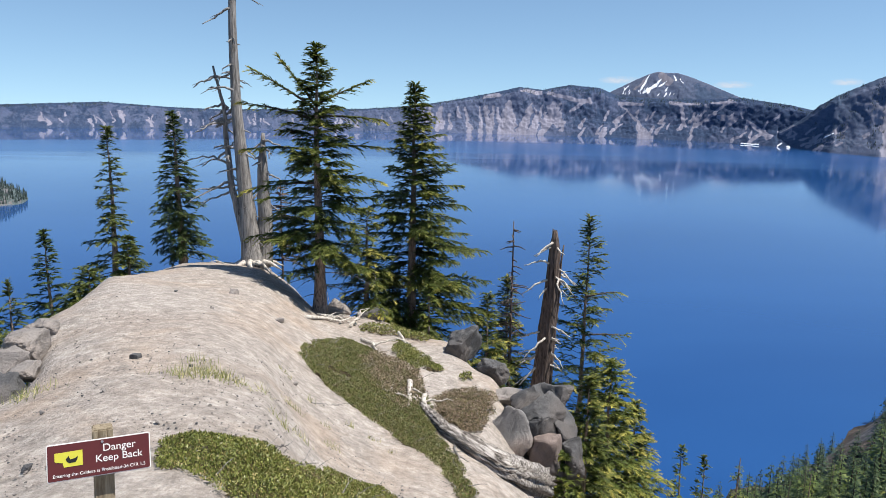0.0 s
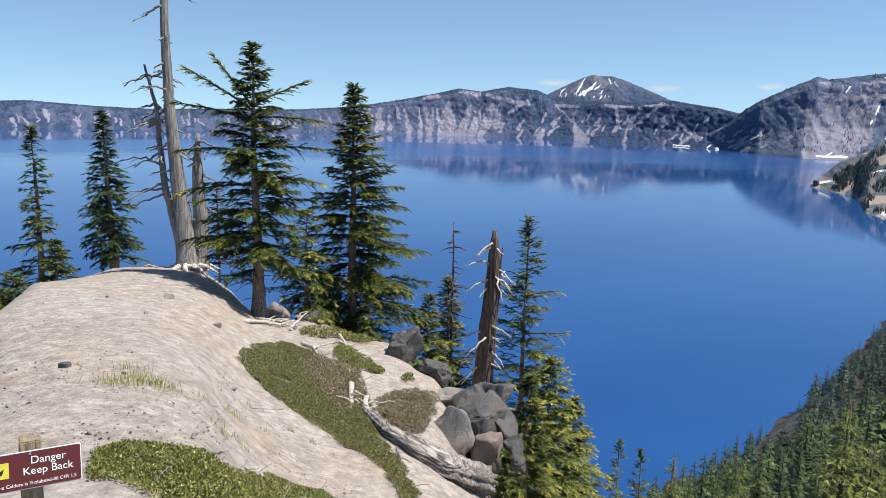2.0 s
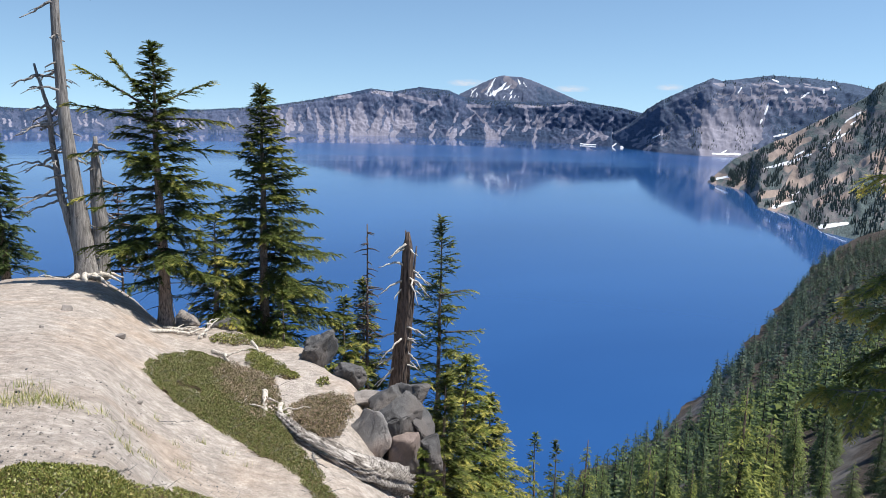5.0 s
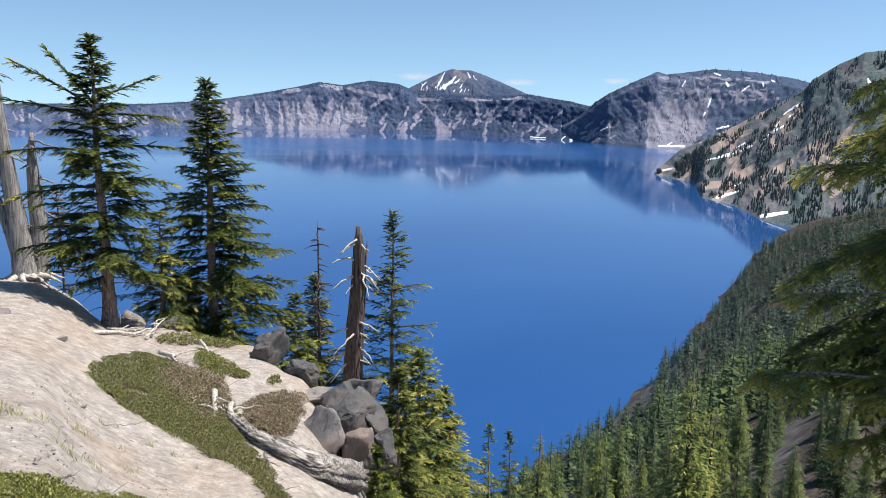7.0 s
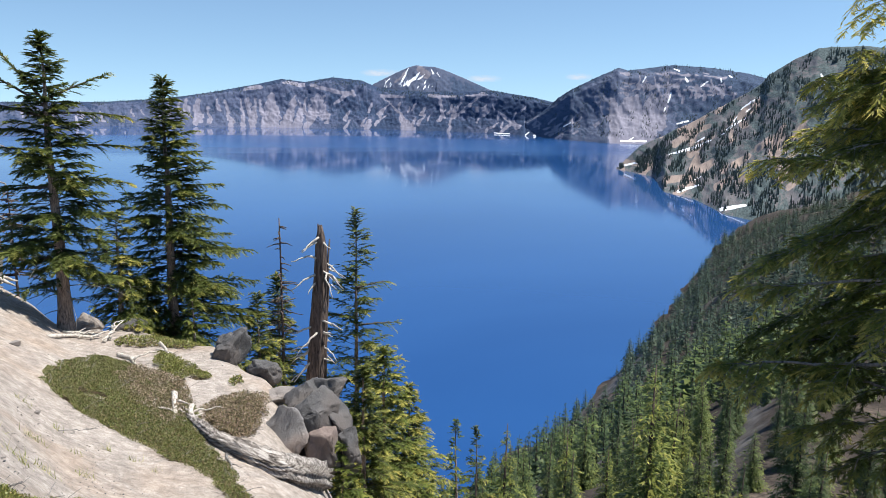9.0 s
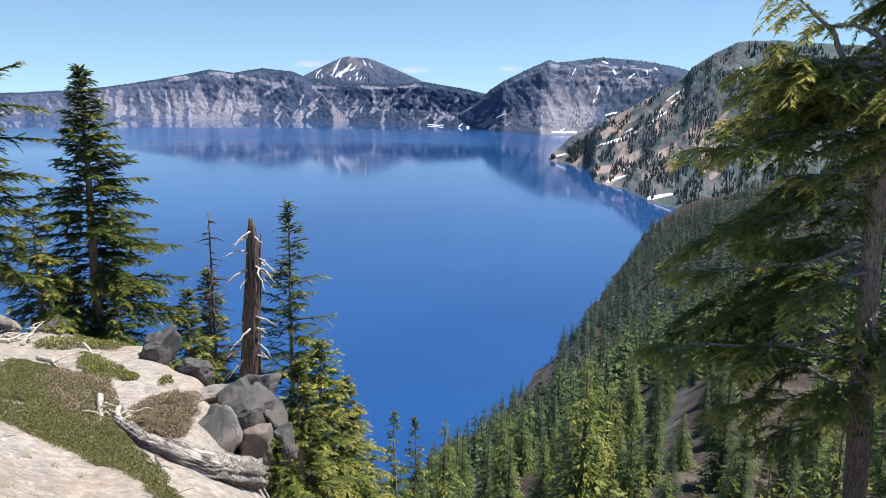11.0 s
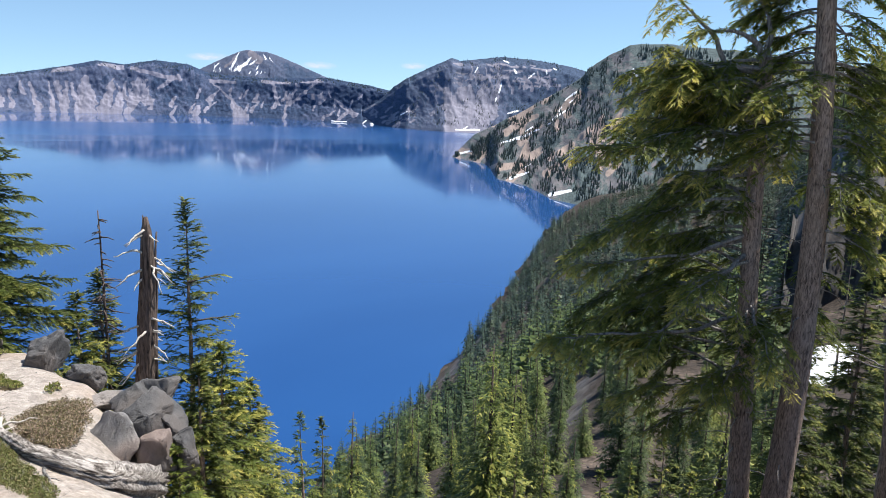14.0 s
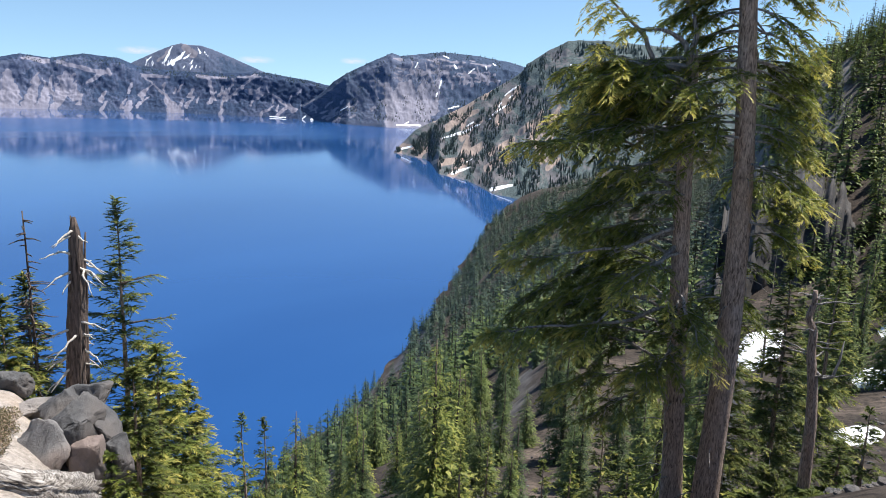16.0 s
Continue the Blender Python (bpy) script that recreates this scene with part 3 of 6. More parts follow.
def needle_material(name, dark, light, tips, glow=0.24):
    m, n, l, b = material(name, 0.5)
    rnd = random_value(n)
    # inner crown shade and sunlit ends are put into the colour, besides yellow growth
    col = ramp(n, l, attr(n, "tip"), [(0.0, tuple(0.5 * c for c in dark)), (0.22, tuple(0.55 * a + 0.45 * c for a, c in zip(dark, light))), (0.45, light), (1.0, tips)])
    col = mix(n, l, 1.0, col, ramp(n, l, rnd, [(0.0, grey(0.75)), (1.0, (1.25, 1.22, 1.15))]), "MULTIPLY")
    l.new(col, b.inputs["Base Color"])
    b.inputs["Specular IOR Level"].default_value = 0.15
    tr = n.new("ShaderNodeBsdfTranslucent")
    l.new(mix(n, l, 0.4, col, (0.22, 0.28, 0.03)), tr.inputs["Color"])
    sh = n.new("ShaderNodeMixShader")
    sh.inputs[0].default_value = glow
    l.new(b.outputs[0], sh.inputs[1])
    l.new(tr.outputs[0], sh.inputs[2])
    l.new(sh.outputs[0], n["Material Output"].inputs["Surface"])
    return m


MAT_BARK = bark_material("hemlock_bark", (0.075, 0.055, 0.045), (0.5, 0.38, 0.31), 1.7, 5.0, 1.0)
MAT_BARK_DARK = bark_material("dark_bark", (0.035, 0.028, 0.024), (0.12, 0.095, 0.08))
MAT_DEAD = bark_material("weathered_dead_wood", (0.07, 0.064, 0.06), (0.37, 0.35, 0.335), 1.0, 12.0, 1.0)
MAT_BLEACHED = bark_material("sun_bleached_wood", (0.3, 0.26, 0.22), (0.68, 0.64, 0.58), 1.4, 9.0, 0.6)
MAT_STUMP = bark_material("charred_stump_wood", (0.015, 0.012, 0.011), (0.17, 0.13, 0.112), 1.0, 9.0, 1.0)
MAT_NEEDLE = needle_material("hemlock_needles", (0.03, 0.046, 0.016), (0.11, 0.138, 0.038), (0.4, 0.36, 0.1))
# darker needles for shaded firs: the shade is put into the colour
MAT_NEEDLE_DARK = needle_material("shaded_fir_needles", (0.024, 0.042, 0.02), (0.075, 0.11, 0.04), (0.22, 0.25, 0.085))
# lighter copy of the hemlock needles, with sunlight put into its colour
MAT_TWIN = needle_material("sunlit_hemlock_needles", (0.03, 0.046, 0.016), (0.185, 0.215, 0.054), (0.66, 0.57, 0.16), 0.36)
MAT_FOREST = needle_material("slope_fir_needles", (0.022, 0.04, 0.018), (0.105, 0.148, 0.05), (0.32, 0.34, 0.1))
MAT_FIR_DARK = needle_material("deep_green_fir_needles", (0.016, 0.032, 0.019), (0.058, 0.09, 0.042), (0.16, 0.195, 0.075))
# distance haze is put in as a bluer needle colour
MAT_FIR_MISTY = needle_material("haze_tinted_fir_needles", (0.017, 0.032, 0.029), (0.05, 0.08, 0.058), (0.135, 0.16, 0.095), 0.12)
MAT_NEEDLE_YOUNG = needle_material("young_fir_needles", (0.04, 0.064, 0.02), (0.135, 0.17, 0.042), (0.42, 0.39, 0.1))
# far-slope needles, greyed and blued in place of haze
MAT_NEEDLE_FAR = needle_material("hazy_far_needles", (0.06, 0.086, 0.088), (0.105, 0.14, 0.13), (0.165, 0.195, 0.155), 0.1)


class Builder:
    """Collects tubes and leaf blades into one mesh."""

    def __init__(self):
        self.v, self.f, self.t, self.n = [], [], [], 0

    def add(self, verts, faces, tip=None):
        verts = np.asarray(verts, float)
        self.v.append(verts)
        self.t.append(np.zeros(len(verts)) if tip is None else np.asarray(tip, float))
        self.f.extend((np.asarray(faces) + self.n).tolist() if isinstance(faces, np.ndarray) else [[i + self.n for i in q] for q in faces])
        self.n += len(verts)

    def tube(self, pts, radii, sides=7, rng=None, lump=0.0):
        pts, radii = np.asarray(pts, float), np.asarray(radii, float)
        tan = np.gradient(pts, axis=0)
        tan /= np.linalg.norm(tan, axis=1, keepdims=True) + 1e-9
        ref = np.array([0.0, 0.0, 1.0]) if abs(tan[:, 2]).mean() < 0.8 else np.array([1.0, 0.0, 0.0])
        s = np.cross(tan, ref)
        s /= np.linalg.norm(s, axis=1, keepdims=True) + 1e-9
        u = np.cross(tan, s)
        a = np.linspace(0, 2 * np.pi, sides, endpoint=False)
        rr = radii[:, None] * (1 + (lump * (rng.random((1, sides)) - 0.5) + 0.5 * lump * (rng.random((len(pts), sides)) - 0.5) if lump else 0))
        ring = pts[:, None] + rr[..., None] * (np.cos(a)[None, :, None] * s[:, None] + np.sin(a)[None, :, None] * u[:, None])
        k = len(pts)
        faces = [[i * sides + j, i * sides + (j + 1) % sides, (i + 1) * sides + (j + 1) % sides, (i + 1) * sides + j] for i in range(k - 1) for j in range(sides)]
        faces.append(list(range(sides))[::-1])
        faces.append([(k - 1) * sides + j for j in range(sides)])
        self.add(ring.reshape(-1, 3), faces)

    def blades(self, p, d, nrm, length, width, tip):
        """Pointed leaves: base, direction, face normal, length and width, each an array."""
        d = d / (np.linalg.norm(d, axis=1, keepdims=True) + 1e-9)
        s = np.cross(d, nrm)
        s /= np.linalg.norm(s, axis=1, keepdims=True) + 1e-9
        L, W = length[:, None], width[:, None]
        v = np.stack([p - s * W / 2, p + s * W / 2, p + d * L], 1)
        q = np.arange(len(p) * 3).reshape(-1, 3)
        self.add(v.reshape(-1, 3), q, np.repeat(tip, 3))

    def mesh(self, name, mat, smooth=False, tips=True):
        v = np.concatenate(self.v)
        return mesh_of(name, v, self.f, [mat], smooth, dict(tip=np.concatenate(self.t)) if tips else None)


def branch_curve(rng, start, azim, length, rise, sag, wiggle=0.06, k=7):
    t = np.linspace(0, 1, k)
    out = np.array([math.sin(azim), math.cos(azim), 0])
    side = np.array([out[1], -out[0], 0])
    pts = start + np.outer(t * length, out) + np.outer(length * (rise * t - sag * t * t), [0, 0, 1]) + np.outer(np.cumsum(rng.normal(0, wiggle * length / k, k)), side)
    pts[:, 2] += np.cumsum(rng.normal(0, wiggle * 0.5 * length / k, k))
    return pts


def foliage(b, rng, pts, length, spray, from_t, blade, gap, tips=0.35, flat=0.75, per=9, glow=0.0):
    """Flat sprays along a branch: twigs to both sides in turn that droop at their ends, each a feather of short leafy shoots."""
    n = max(2, int(length * (1 - from_t) / gap))
    t = from_t + (1 - from_t) * (np.arange(n) + rng.random(n)) / n
    idx = t * (len(pts) - 1)
    i0 = np.clip(idx.astype(int), 0, len(pts) - 2)
    fr = (idx - i0)[:, None]
    base = pts[i0] * (1 - fr) + pts[i0 + 1] * fr
    tan = pts[i0 + 1] - pts[i0]
    tan /= np.linalg.norm(tan, axis=1, keepdims=True) + 1e-9
    side = np.cross(tan, [0, 0, 1.0])
    side /= np.linalg.norm(side, axis=1, keepdims=True) + 1e-9
    sg = np.where(np.arange(n) % 2 == 0, -1.0, 1.0)[:, None]
    d = tan * (0.55 + 0.5 * rng.random((n, 1))) + side * sg * (0.35 + 0.65 * rng.random((n, 1))) + np.array([0, 0, 1.0]) * rng.normal(-0.05, 0.3 * (1.4 - flat), (n, 1))
    d /= np.linalg.norm(d, axis=1, keepdims=True)
    ls = spray * (0.5 + 0.7 * rng.random(n)) * (1.15 - 0.6 * t)
    m = per
    u = (np.arange(m)[None] + rng.random((n, m))) / m
    twig = d[:, None] * np.ones((1, m, 1))
    droop = 0.05 + 0.4 * rng.random((n, 1))
    pos = base[:, None] + twig * (u * ls[:, None])[..., None] + np.array([0, 0, -1.0]) * (droop * u * u * ls[:, None])[..., None]
    s2 = np.cross(d, [0, 0, 1.0])
    s2 /= np.linalg.norm(s2, axis=1, keepdims=True) + 1e-9
    alt = np.where(np.arange(m) % 2 == 0, 1.0, -1.0)[None, :, None]
    dd = twig * (0.7 + 0.5 * rng.random((n, m, 1))) + s2[:, None] * alt * (0.45 + 0.5 * rng.random((n, m, 1))) + rng.normal(0, 0.14, (n, m, 3)) - np.array([0, 0, 1.0]) * (droop * u)[..., None]
    nr = np.array([0, 0, 1.0]) + 0.5 * (droop * u)[..., None] * twig + rng.normal(0, 0.3, (n, 1, 3)) + rng.normal(0, 0.42, (n, m, 3))
    L = blade * (0.6 + 0.8 * rng.random((n, m))) * (1.1 - 0.4 * u)
    W = L * (0.2 + 0.12 * rng.random((n, m)))
    # tone rises from trunk to tip, painting the crown's inner shade
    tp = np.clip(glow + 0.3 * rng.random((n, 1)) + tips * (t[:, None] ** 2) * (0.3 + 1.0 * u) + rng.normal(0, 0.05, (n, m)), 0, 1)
    b.blades(pos.reshape(-1, 3), dd.reshape(-1, 3), nr.reshape(-1, 3), L.ravel(), W.ravel(), tp.ravel())


def trunk_line(rng, height, lean=(0, 0), bend=0.04, k=14):
    t = np.linspace(0, 1, k)
    wob = np.cumsum(rng.normal(0, bend * height / k, (k, 2)), 0)
    wob -= wob[0]
    return np.stack([lean[0] * t * height + wob[:, 0], lean[1] * t * height + wob[:, 1], t * height], 1)


def on_line(line, t):
    x = np.clip(t, 0, 1) * (len(line) - 1)
    i = min(int(x), len(line) - 2)
    return line[i] * (1 - (x - i)) + line[i + 1] * (x - i)


def conifer(name, seed, height, radius, reach, clear=0.1, branches=90, needles=None, bark=None, spray=0.3, blade=0.09, gap=0.05, rise=0.1, sag=0.24,
            gaps=0.15, lean=(0, 0), flag=None, drift=(0, 0), dead=8, tips=0.35, per=20, taper=0.85, sink=0.5, bend=0.03, top_bare=0.0, arms=()):
    """A living conifer: tapered trunk with roots sunk in the slope, limbs, dead twigs low down, and a crown of leafy sprays with gaps."""
    rng = np.random.default_rng(seed)
    line = trunk_line(rng, height, lean, bend)
    t = np.linspace(0, 1, len(line))
    rad = radius * ((1 - t) ** taper * 0.96 + 0.03) + radius * 0.35 * np.exp(-t * height / 0.35)
    wood, limbs, leaf, dry = Builder(), Builder(), Builder(), Builder()
    ext = np.concatenate([line[:1] - [[0, 0, sink]], line])
    wood.tube(ext, np.concatenate([[rad[0] * 1.15], rad]), 9, rng, 0.18)
    for i in range(branches):
        h = clear + (1 - clear) * ((i + rng.random()) / branches) ** 0.95
        if rng.random() < gaps * (1.2 - h):
            continue
        p = on_line(line, h)
        a = rng.random() * 2 * math.pi if flag is None else flag + rng.normal(0, 1.1)
        rel = (h - clear) / (1 - clear)
        L = reach * ((1 - rel) ** 0.95 * 0.97 + 0.03) * (0.4 + 0.85 * rng.random())
        if rel < 0.12:
            L *= 0.75
        up = rise + 0.5 * rel ** 2
        pts = branch_curve(rng, p, a, L, up, sag * (1 - 0.6 * rel))
        pts = pts + np.outer(np.linspace(0, 1, len(pts)) * (1 - rel), [drift[0], drift[1], 0])
        r0 = max(0.006, 0.1 * radius * (1 - 0.7 * rel))
        limbs.tube(pts, np.linspace(r0, 0.003, len(pts)), 3)
        if h < 1 - top_bare or rng.random() < 0.3:
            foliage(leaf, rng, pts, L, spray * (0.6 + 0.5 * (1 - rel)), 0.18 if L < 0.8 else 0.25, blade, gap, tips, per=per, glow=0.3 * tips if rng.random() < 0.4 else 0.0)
    for h, az_deg, L, up in arms:
        pts = branch_curve(rng, on_line(line, h), radians(az_deg), L, up, 0.12, 0.1, 9)
        limbs.tube(pts, np.linspace(0.03, 0.006, 9), 6)
        foliage(leaf, rng, pts, L, spray, 0.3, blade, gap, 0.8, per=per)
    lead = np.stack([on_line(line, q) for q in np.linspace(0.93, 1, 7)])
    foliage(leaf, rng, lead, 0.07 * height, spray * 0.5, 0.0, blade, gap * 0.5, tips, per=per)
    for i in range(dead):
        h = clear * 0.4 + (0.5 - clear * 0.4) * rng.random()
        pts = branch_curve(rng, on_line(line, h), rng.random() * 6.28, reach * (0.3 + 0.6 * rng.random()), -0.05, 0.3, 0.2)
        dry.tube(pts, np.linspace(0.012, 0.003, len(pts)), 4)
    root = new(name)
    child("trunk", wood.mesh("trunk", bark or MAT_BARK, True, False), root)
    child("branchwood", limbs.mesh("branchwood", MAT_BARK_DARK, True, False), root, "dark thin limbs", "stuff")
    if dry.n:
        child("deadwood", dry.mesh("deadwood", MAT_DEAD, True, False), root, "grey dead twigs", "stuff")
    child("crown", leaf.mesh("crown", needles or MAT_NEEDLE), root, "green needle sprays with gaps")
    return root


def stand(ob, az, r, z=None, turn=0.0):
    p = ground_at(az, r)
    ob.matrix_world = pose(p.x, p.y, p.z if z is None else z, 0, 0, turn)
    return ob


def tree_height(az, r, el):
    """How tall a tree at that place is, whose top is seen under that angle."""
    return EYE_Z + r * math.tan(radians(el)) - float(ground_z(az, r))


def knoll_tree(seed, az, r, top, label, **kw):
    return tagged(stand(conifer("hemlock_tree", seed, tree_height(az, r, top), **kw), az, r), label, "tree", "trees along the ridge")


knoll_tree(11, -25.2, 18.5, -1.7, "slender sparse hemlock behind the pumice knoll", radius=0.1, reach=0.85, clear=0.25, branches=130, gaps=0.35, spray=0.28, blade=0.1, lean=(0.01, 0))
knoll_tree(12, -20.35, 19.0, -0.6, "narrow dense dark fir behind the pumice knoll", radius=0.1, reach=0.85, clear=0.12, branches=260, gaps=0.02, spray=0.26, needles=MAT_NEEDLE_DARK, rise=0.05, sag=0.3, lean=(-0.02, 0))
knoll_tree(13, -10.0, 15.0, 4.6, "tall hemlock with long uneven limbs on the knoll's edge", radius=0.13, reach=1.4, clear=0.18, branches=230, gaps=0.14, spray=0.36, blade=0.09, gap=0.032, per=24, lean=(-0.022, 0), rise=0.12, sag=0.2, dead=26, arms=[(0.78, -98, 0.75, 1.45), (0.77, -105, 1.25, 0.75), (0.79, 80, 1.05, 0.55), (0.75, 88, 1.35, 0.12), (0.73, -98, 1.5, 0.35), (0.64, 80, 1.35, 0.1), (0.62, -90, 1.5, 0.12), (0.52, 85, 1.3, 0.05), (0.5, -95, 1.5, 0.0)])
knoll_tree(14, -6.2, 16.0, -8.0, "bushy low hemlock with yellow-green tips beside a taller one", radius=0.07, reach=1.2, clear=0.1, branches=120, gaps=0.25, spray=0.38, tips=0.8, dead=14)
knoll_tree(15, -2.55, 16.5, 1.8, "tall dense hemlock with a spreading skirt of branches", radius=0.14, reach=2.0, clear=0.04, branches=320, gaps=0.04, spray=0.4, blade=0.09, gap=0.032, per=24, lean=(0.004, 0), tips=0.4, drift=(0.35, 0), rise=0.05, sag=0.25)
knoll_tree(16, -1.1, 14.8, -14.0, "thin young hemlock sapling on the rocky edge", radius=0.03, reach=0.4, clear=0.1, branches=44, spray=0.2, blade=0.1, dead=2, needles=MAT_NEEDLE_YOUNG)
knoll_tree(17, 5.6, 18.0, -13.2, "mid-height bushy hemlock below the rocky edge", radius=0.1, reach=1.5, clear=0.1, branches=280, gaps=0.08, spray=0.42, tips=0.6)
knoll_tree(18, 3.6, 17.0, -14.6, "low bushy fir below the rocky edge", radius=0.07, reach=1.3, clear=0.1, branches=230, gaps=0.1, spray=0.4, tips=0.6)
knoll_tree(19, 11.2, 18.0, -8.1, "open-crowned hemlock behind the charred stump", radius=0.11, reach=2.1, clear=0.12, branches=230, gaps=0.25, spray=0.46, lean=(0.012, 0), rise=0.2, tips=0.5, dead=26, arms=[(0.8, 85, 0.9, 0.25), (0.7, 95, 1.1, 0.15), (0.72, -80, 0.8, 0.3), (0.6, 80, 1.3, 0.05), (0.5, 100, 1.4, 0.0), (0.42, 70, 1.5, -0.05), (0.55, -90, 1.0, 0.1)])
knoll_tree(20, 14.2, 14.5, -19.2, "bright green hemlock on the steep slope below the boulders", radius=0.1, reach=1.9, clear=0.2, branches=220, gaps=0.22, spray=0.44, tips=0.75, needles=MAT_NEEDLE_YOUNG)
knoll_tree(21, 16.3, 15.5, -22.2, "pale-tipped hemlock with a visible trunk on the slope", radius=0.09, reach=1.4, clear=0.2, branches=240, gaps=0.12, spray=0.38, tips=0.7)
knoll_tree(22, 12.2, 13.0, -20.6, "leafy hemlock beside the boulders", radius=0.08, reach=1.1, clear=0.25, branches=180, gaps=0.12, spray=0.32, tips=0.6)
knoll_tree(23, 10.8, 9.6, -26.4, "small bright green fir in front of the boulders", radius=0.04, reach=0.5, clear=0.05, branches=60, gaps=0.05, spray=0.22, tips=0.6, needles=MAT_NEEDLE_YOUNG, dead=0)
knoll_tree(24, 20.1, 24.0, -24.7, "pointed green fir on the wooded slope", radius=0.1, reach=1.2, clear=0.2, branches=80, spray=0.36, tips=0.5, needles=MAT_NEEDLE_YOUNG)
knoll_tree(25, 21.7, 26.0, -25.2, "bushy fir on the wooded slope", radius=0.1, reach=1.1, clear=0.2, branches=80, spray=0.36, tips=0.6)
knoll_tree(26, -29.6, 17.0, -8.9, "slim dark fir standing on the far side of the knoll", radius=0.07, reach=0.8, clear=0.1, branches=170, gaps=0.1, spray=0.26, needles=MAT_NEEDLE_DARK)
knoll_tree(27, -31.9, 16.0, -12.2, "short fir with a dead crooked top beside boulders", radius=0.07, reach=1.0, clear=0.1, branches=150, gaps=0.1, spray=0.28, top_bare=0.1)
knoll_tree(28, -24.2, 17.0, -9.6, "small hemlock at the foot of a slender one", radius=0.04, reach=0.6, clear=0.05, branches=90, spray=0.24, dead=3)
knoll_tree(29, -26.9, 16.0, -11.9, "low spreading hemlock bush behind the knoll", radius=0.04, reach=0.9, clear=0.05, branches=90, spray=0.28, dead=3)
knoll_tree(30, -33.4, 14.0, -14.0, "green fir at the knoll's outer flank", radius=0.06, reach=1.1, clear=0.05, branches=150, spray=0.32, tips=0.5)


# ---------------------------------------------------------------- the twin-trunked tree


def twin_tree():
    rng = np.random.default_rng(77)
    base = ground_at(57.8, 12.0)
    root = new("twin_trunk_hemlock")
    root.matrix_world = pose(*base)

    def local(az, r, el):
        a = radians(az)
        return np.array([math.sin(a) * r - base.x, math.cos(a) * r - base.y, EYE_Z + r * math.tan(radians(el)) - base.z])
    leaf, limbs = Builder(), Builder()
    lines = []
    for way, r0 in (([(57.2, 12.0, -30.5), (57.1, 12.0, -28.0), (56.5, 12.0, -20), (56.0, 12.0, -12.6), (55.6, 12.0, -5), (55.4, 12.0, 1.3), (55.4, 12.0, 3.6)], 0.17),
                    ([(59.6, 12.0, -30.5), (59.7, 12.0, -28.0), (60.0, 12.0, -20), (60.0, 12.0, -12.1), (59.7, 12.0, -4), (59.0, 12.0, 4), (58.4, 12.0, 11), (57.9, 12.0, 17)], 0.2)):
        ctrl = np.array([local(*w) for w in way])
        ctrl[0, 2] = min(ctrl[0, 2], -0.6)
        tt = np.linspace(0, len(ctrl) - 1, 26)
        line = np.stack([np.interp(tt, np.arange(len(ctrl)), ctrl[:, k]) for k in range(3)], 1)
        line[1:-1] = 0.25 * line[:-2] + 0.5 * line[1:-1] + 0.25 * line[2:]
        frac = np.linspace(0, 1, 26)
        rad = r0 * (1.12 - 0.62 * frac) + 0.1 * np.exp(-frac * 14)
        if r0 == 0.17:
            rad = r0 * (1.1 - 0.55 * frac) + 0.1 * np.exp(-frac * 14)
        w = Builder()
        w.tube(line, rad, 16, rng, 0.1)
        child("trunk", w.mesh("trunk", MAT_BARK, True, False), root, "reddish brown furrowed trunk")
        lines.append(line)
    toward = radians(-33)          # limbs reach mostly out over the lake

    def bough(p, a, L, rise, sag, thick, tips, glow=0.0, leafy=0.3, wide=0.42, curve=None):
        """A limb with leafy side branches in one drooping layer."""
        pts = branch_curve(rng, p, a, L, rise, sag, 0.14, 10) if curve is None else curve
        limbs.tube(pts, np.linspace(thick, 0.005, len(pts)), 6, rng, 0.12)
        n = max(4, int(L * (1 - leafy) / 0.11))
        for q in range(n):
            t = leafy + (1 - leafy) * (q + rng.random()) / n
            L2 = (wide * (1 - t) * min(L, 2.2) + 0.22) * (0.6 + 0.7 * rng.random())
            turn = (1 if q % 2 else -1) * (0.45 + 0.6 * rng.random())
            side = branch_curve(rng, on_line(pts, t), a + turn, L2, rng.normal(0.05, 0.15), 0.45 + 0.4 * rng.random(), 0.16, 6)
            limbs.tube(side, np.linspace(0.008, 0.003, 6), 4)
            # needle colour lightens outward, sunlight on the limb's end put into it
            foliage(leaf, rng, side, L2, 0.24, 0.05, 0.085, 0.034, tips * (0.4 + 1.0 * t), per=13, flat=0.8, glow=glow * t)
        foliage(leaf, rng, pts[-4:], L * 0.3, 0.26, 0.1, 0.075, 0.03, tips * 1.3, per=12, flat=0.7, glow=glow)

    # the lakeward limbs of the broken stem, in separate layers
    for i in range(46):
        h = 0.31 + 0.64 * (i + 0.8 * rng.random()) / 46
        near_side = rng.random() < 0.22
        a = toward + rng.normal(0, 0.5) + (rng.choice((-1, 1)) * 1.3 if near_side else 0)
        L = float(np.interp(h, [0.15, 0.25, 0.4, 0.55, 0.72, 0.95], [1.3, 1.9, 2.8, 3.0, 2.6, 2.2])) * (0.45 + 0.55 * rng.random() ** 0.7)
        L *= 0.6 if near_side else 1.0
        bough(on_line(lines[0], h), a, L, rng.normal(0.12, 0.27) + 0.3 * (h - 0.5), 0.2 + 0.25 * rng.random(), 0.03, 0.85 if rng.random() < 0.5 else 0.3, 0.35 if rng.random() < 0.4 else 0.0)
    # short boughs between and behind the stems, coloured darker in place of shade
    for i in range(14):
        h = 0.34 + 0.5 * rng.random()
        bough(on_line(lines[i % 2], h), radians(20) + rng.normal(0, 0.8), 0.7 + 0.8 * rng.random(), 0.1, 0.5, 0.02, 0.12, 0.0, 0.15)
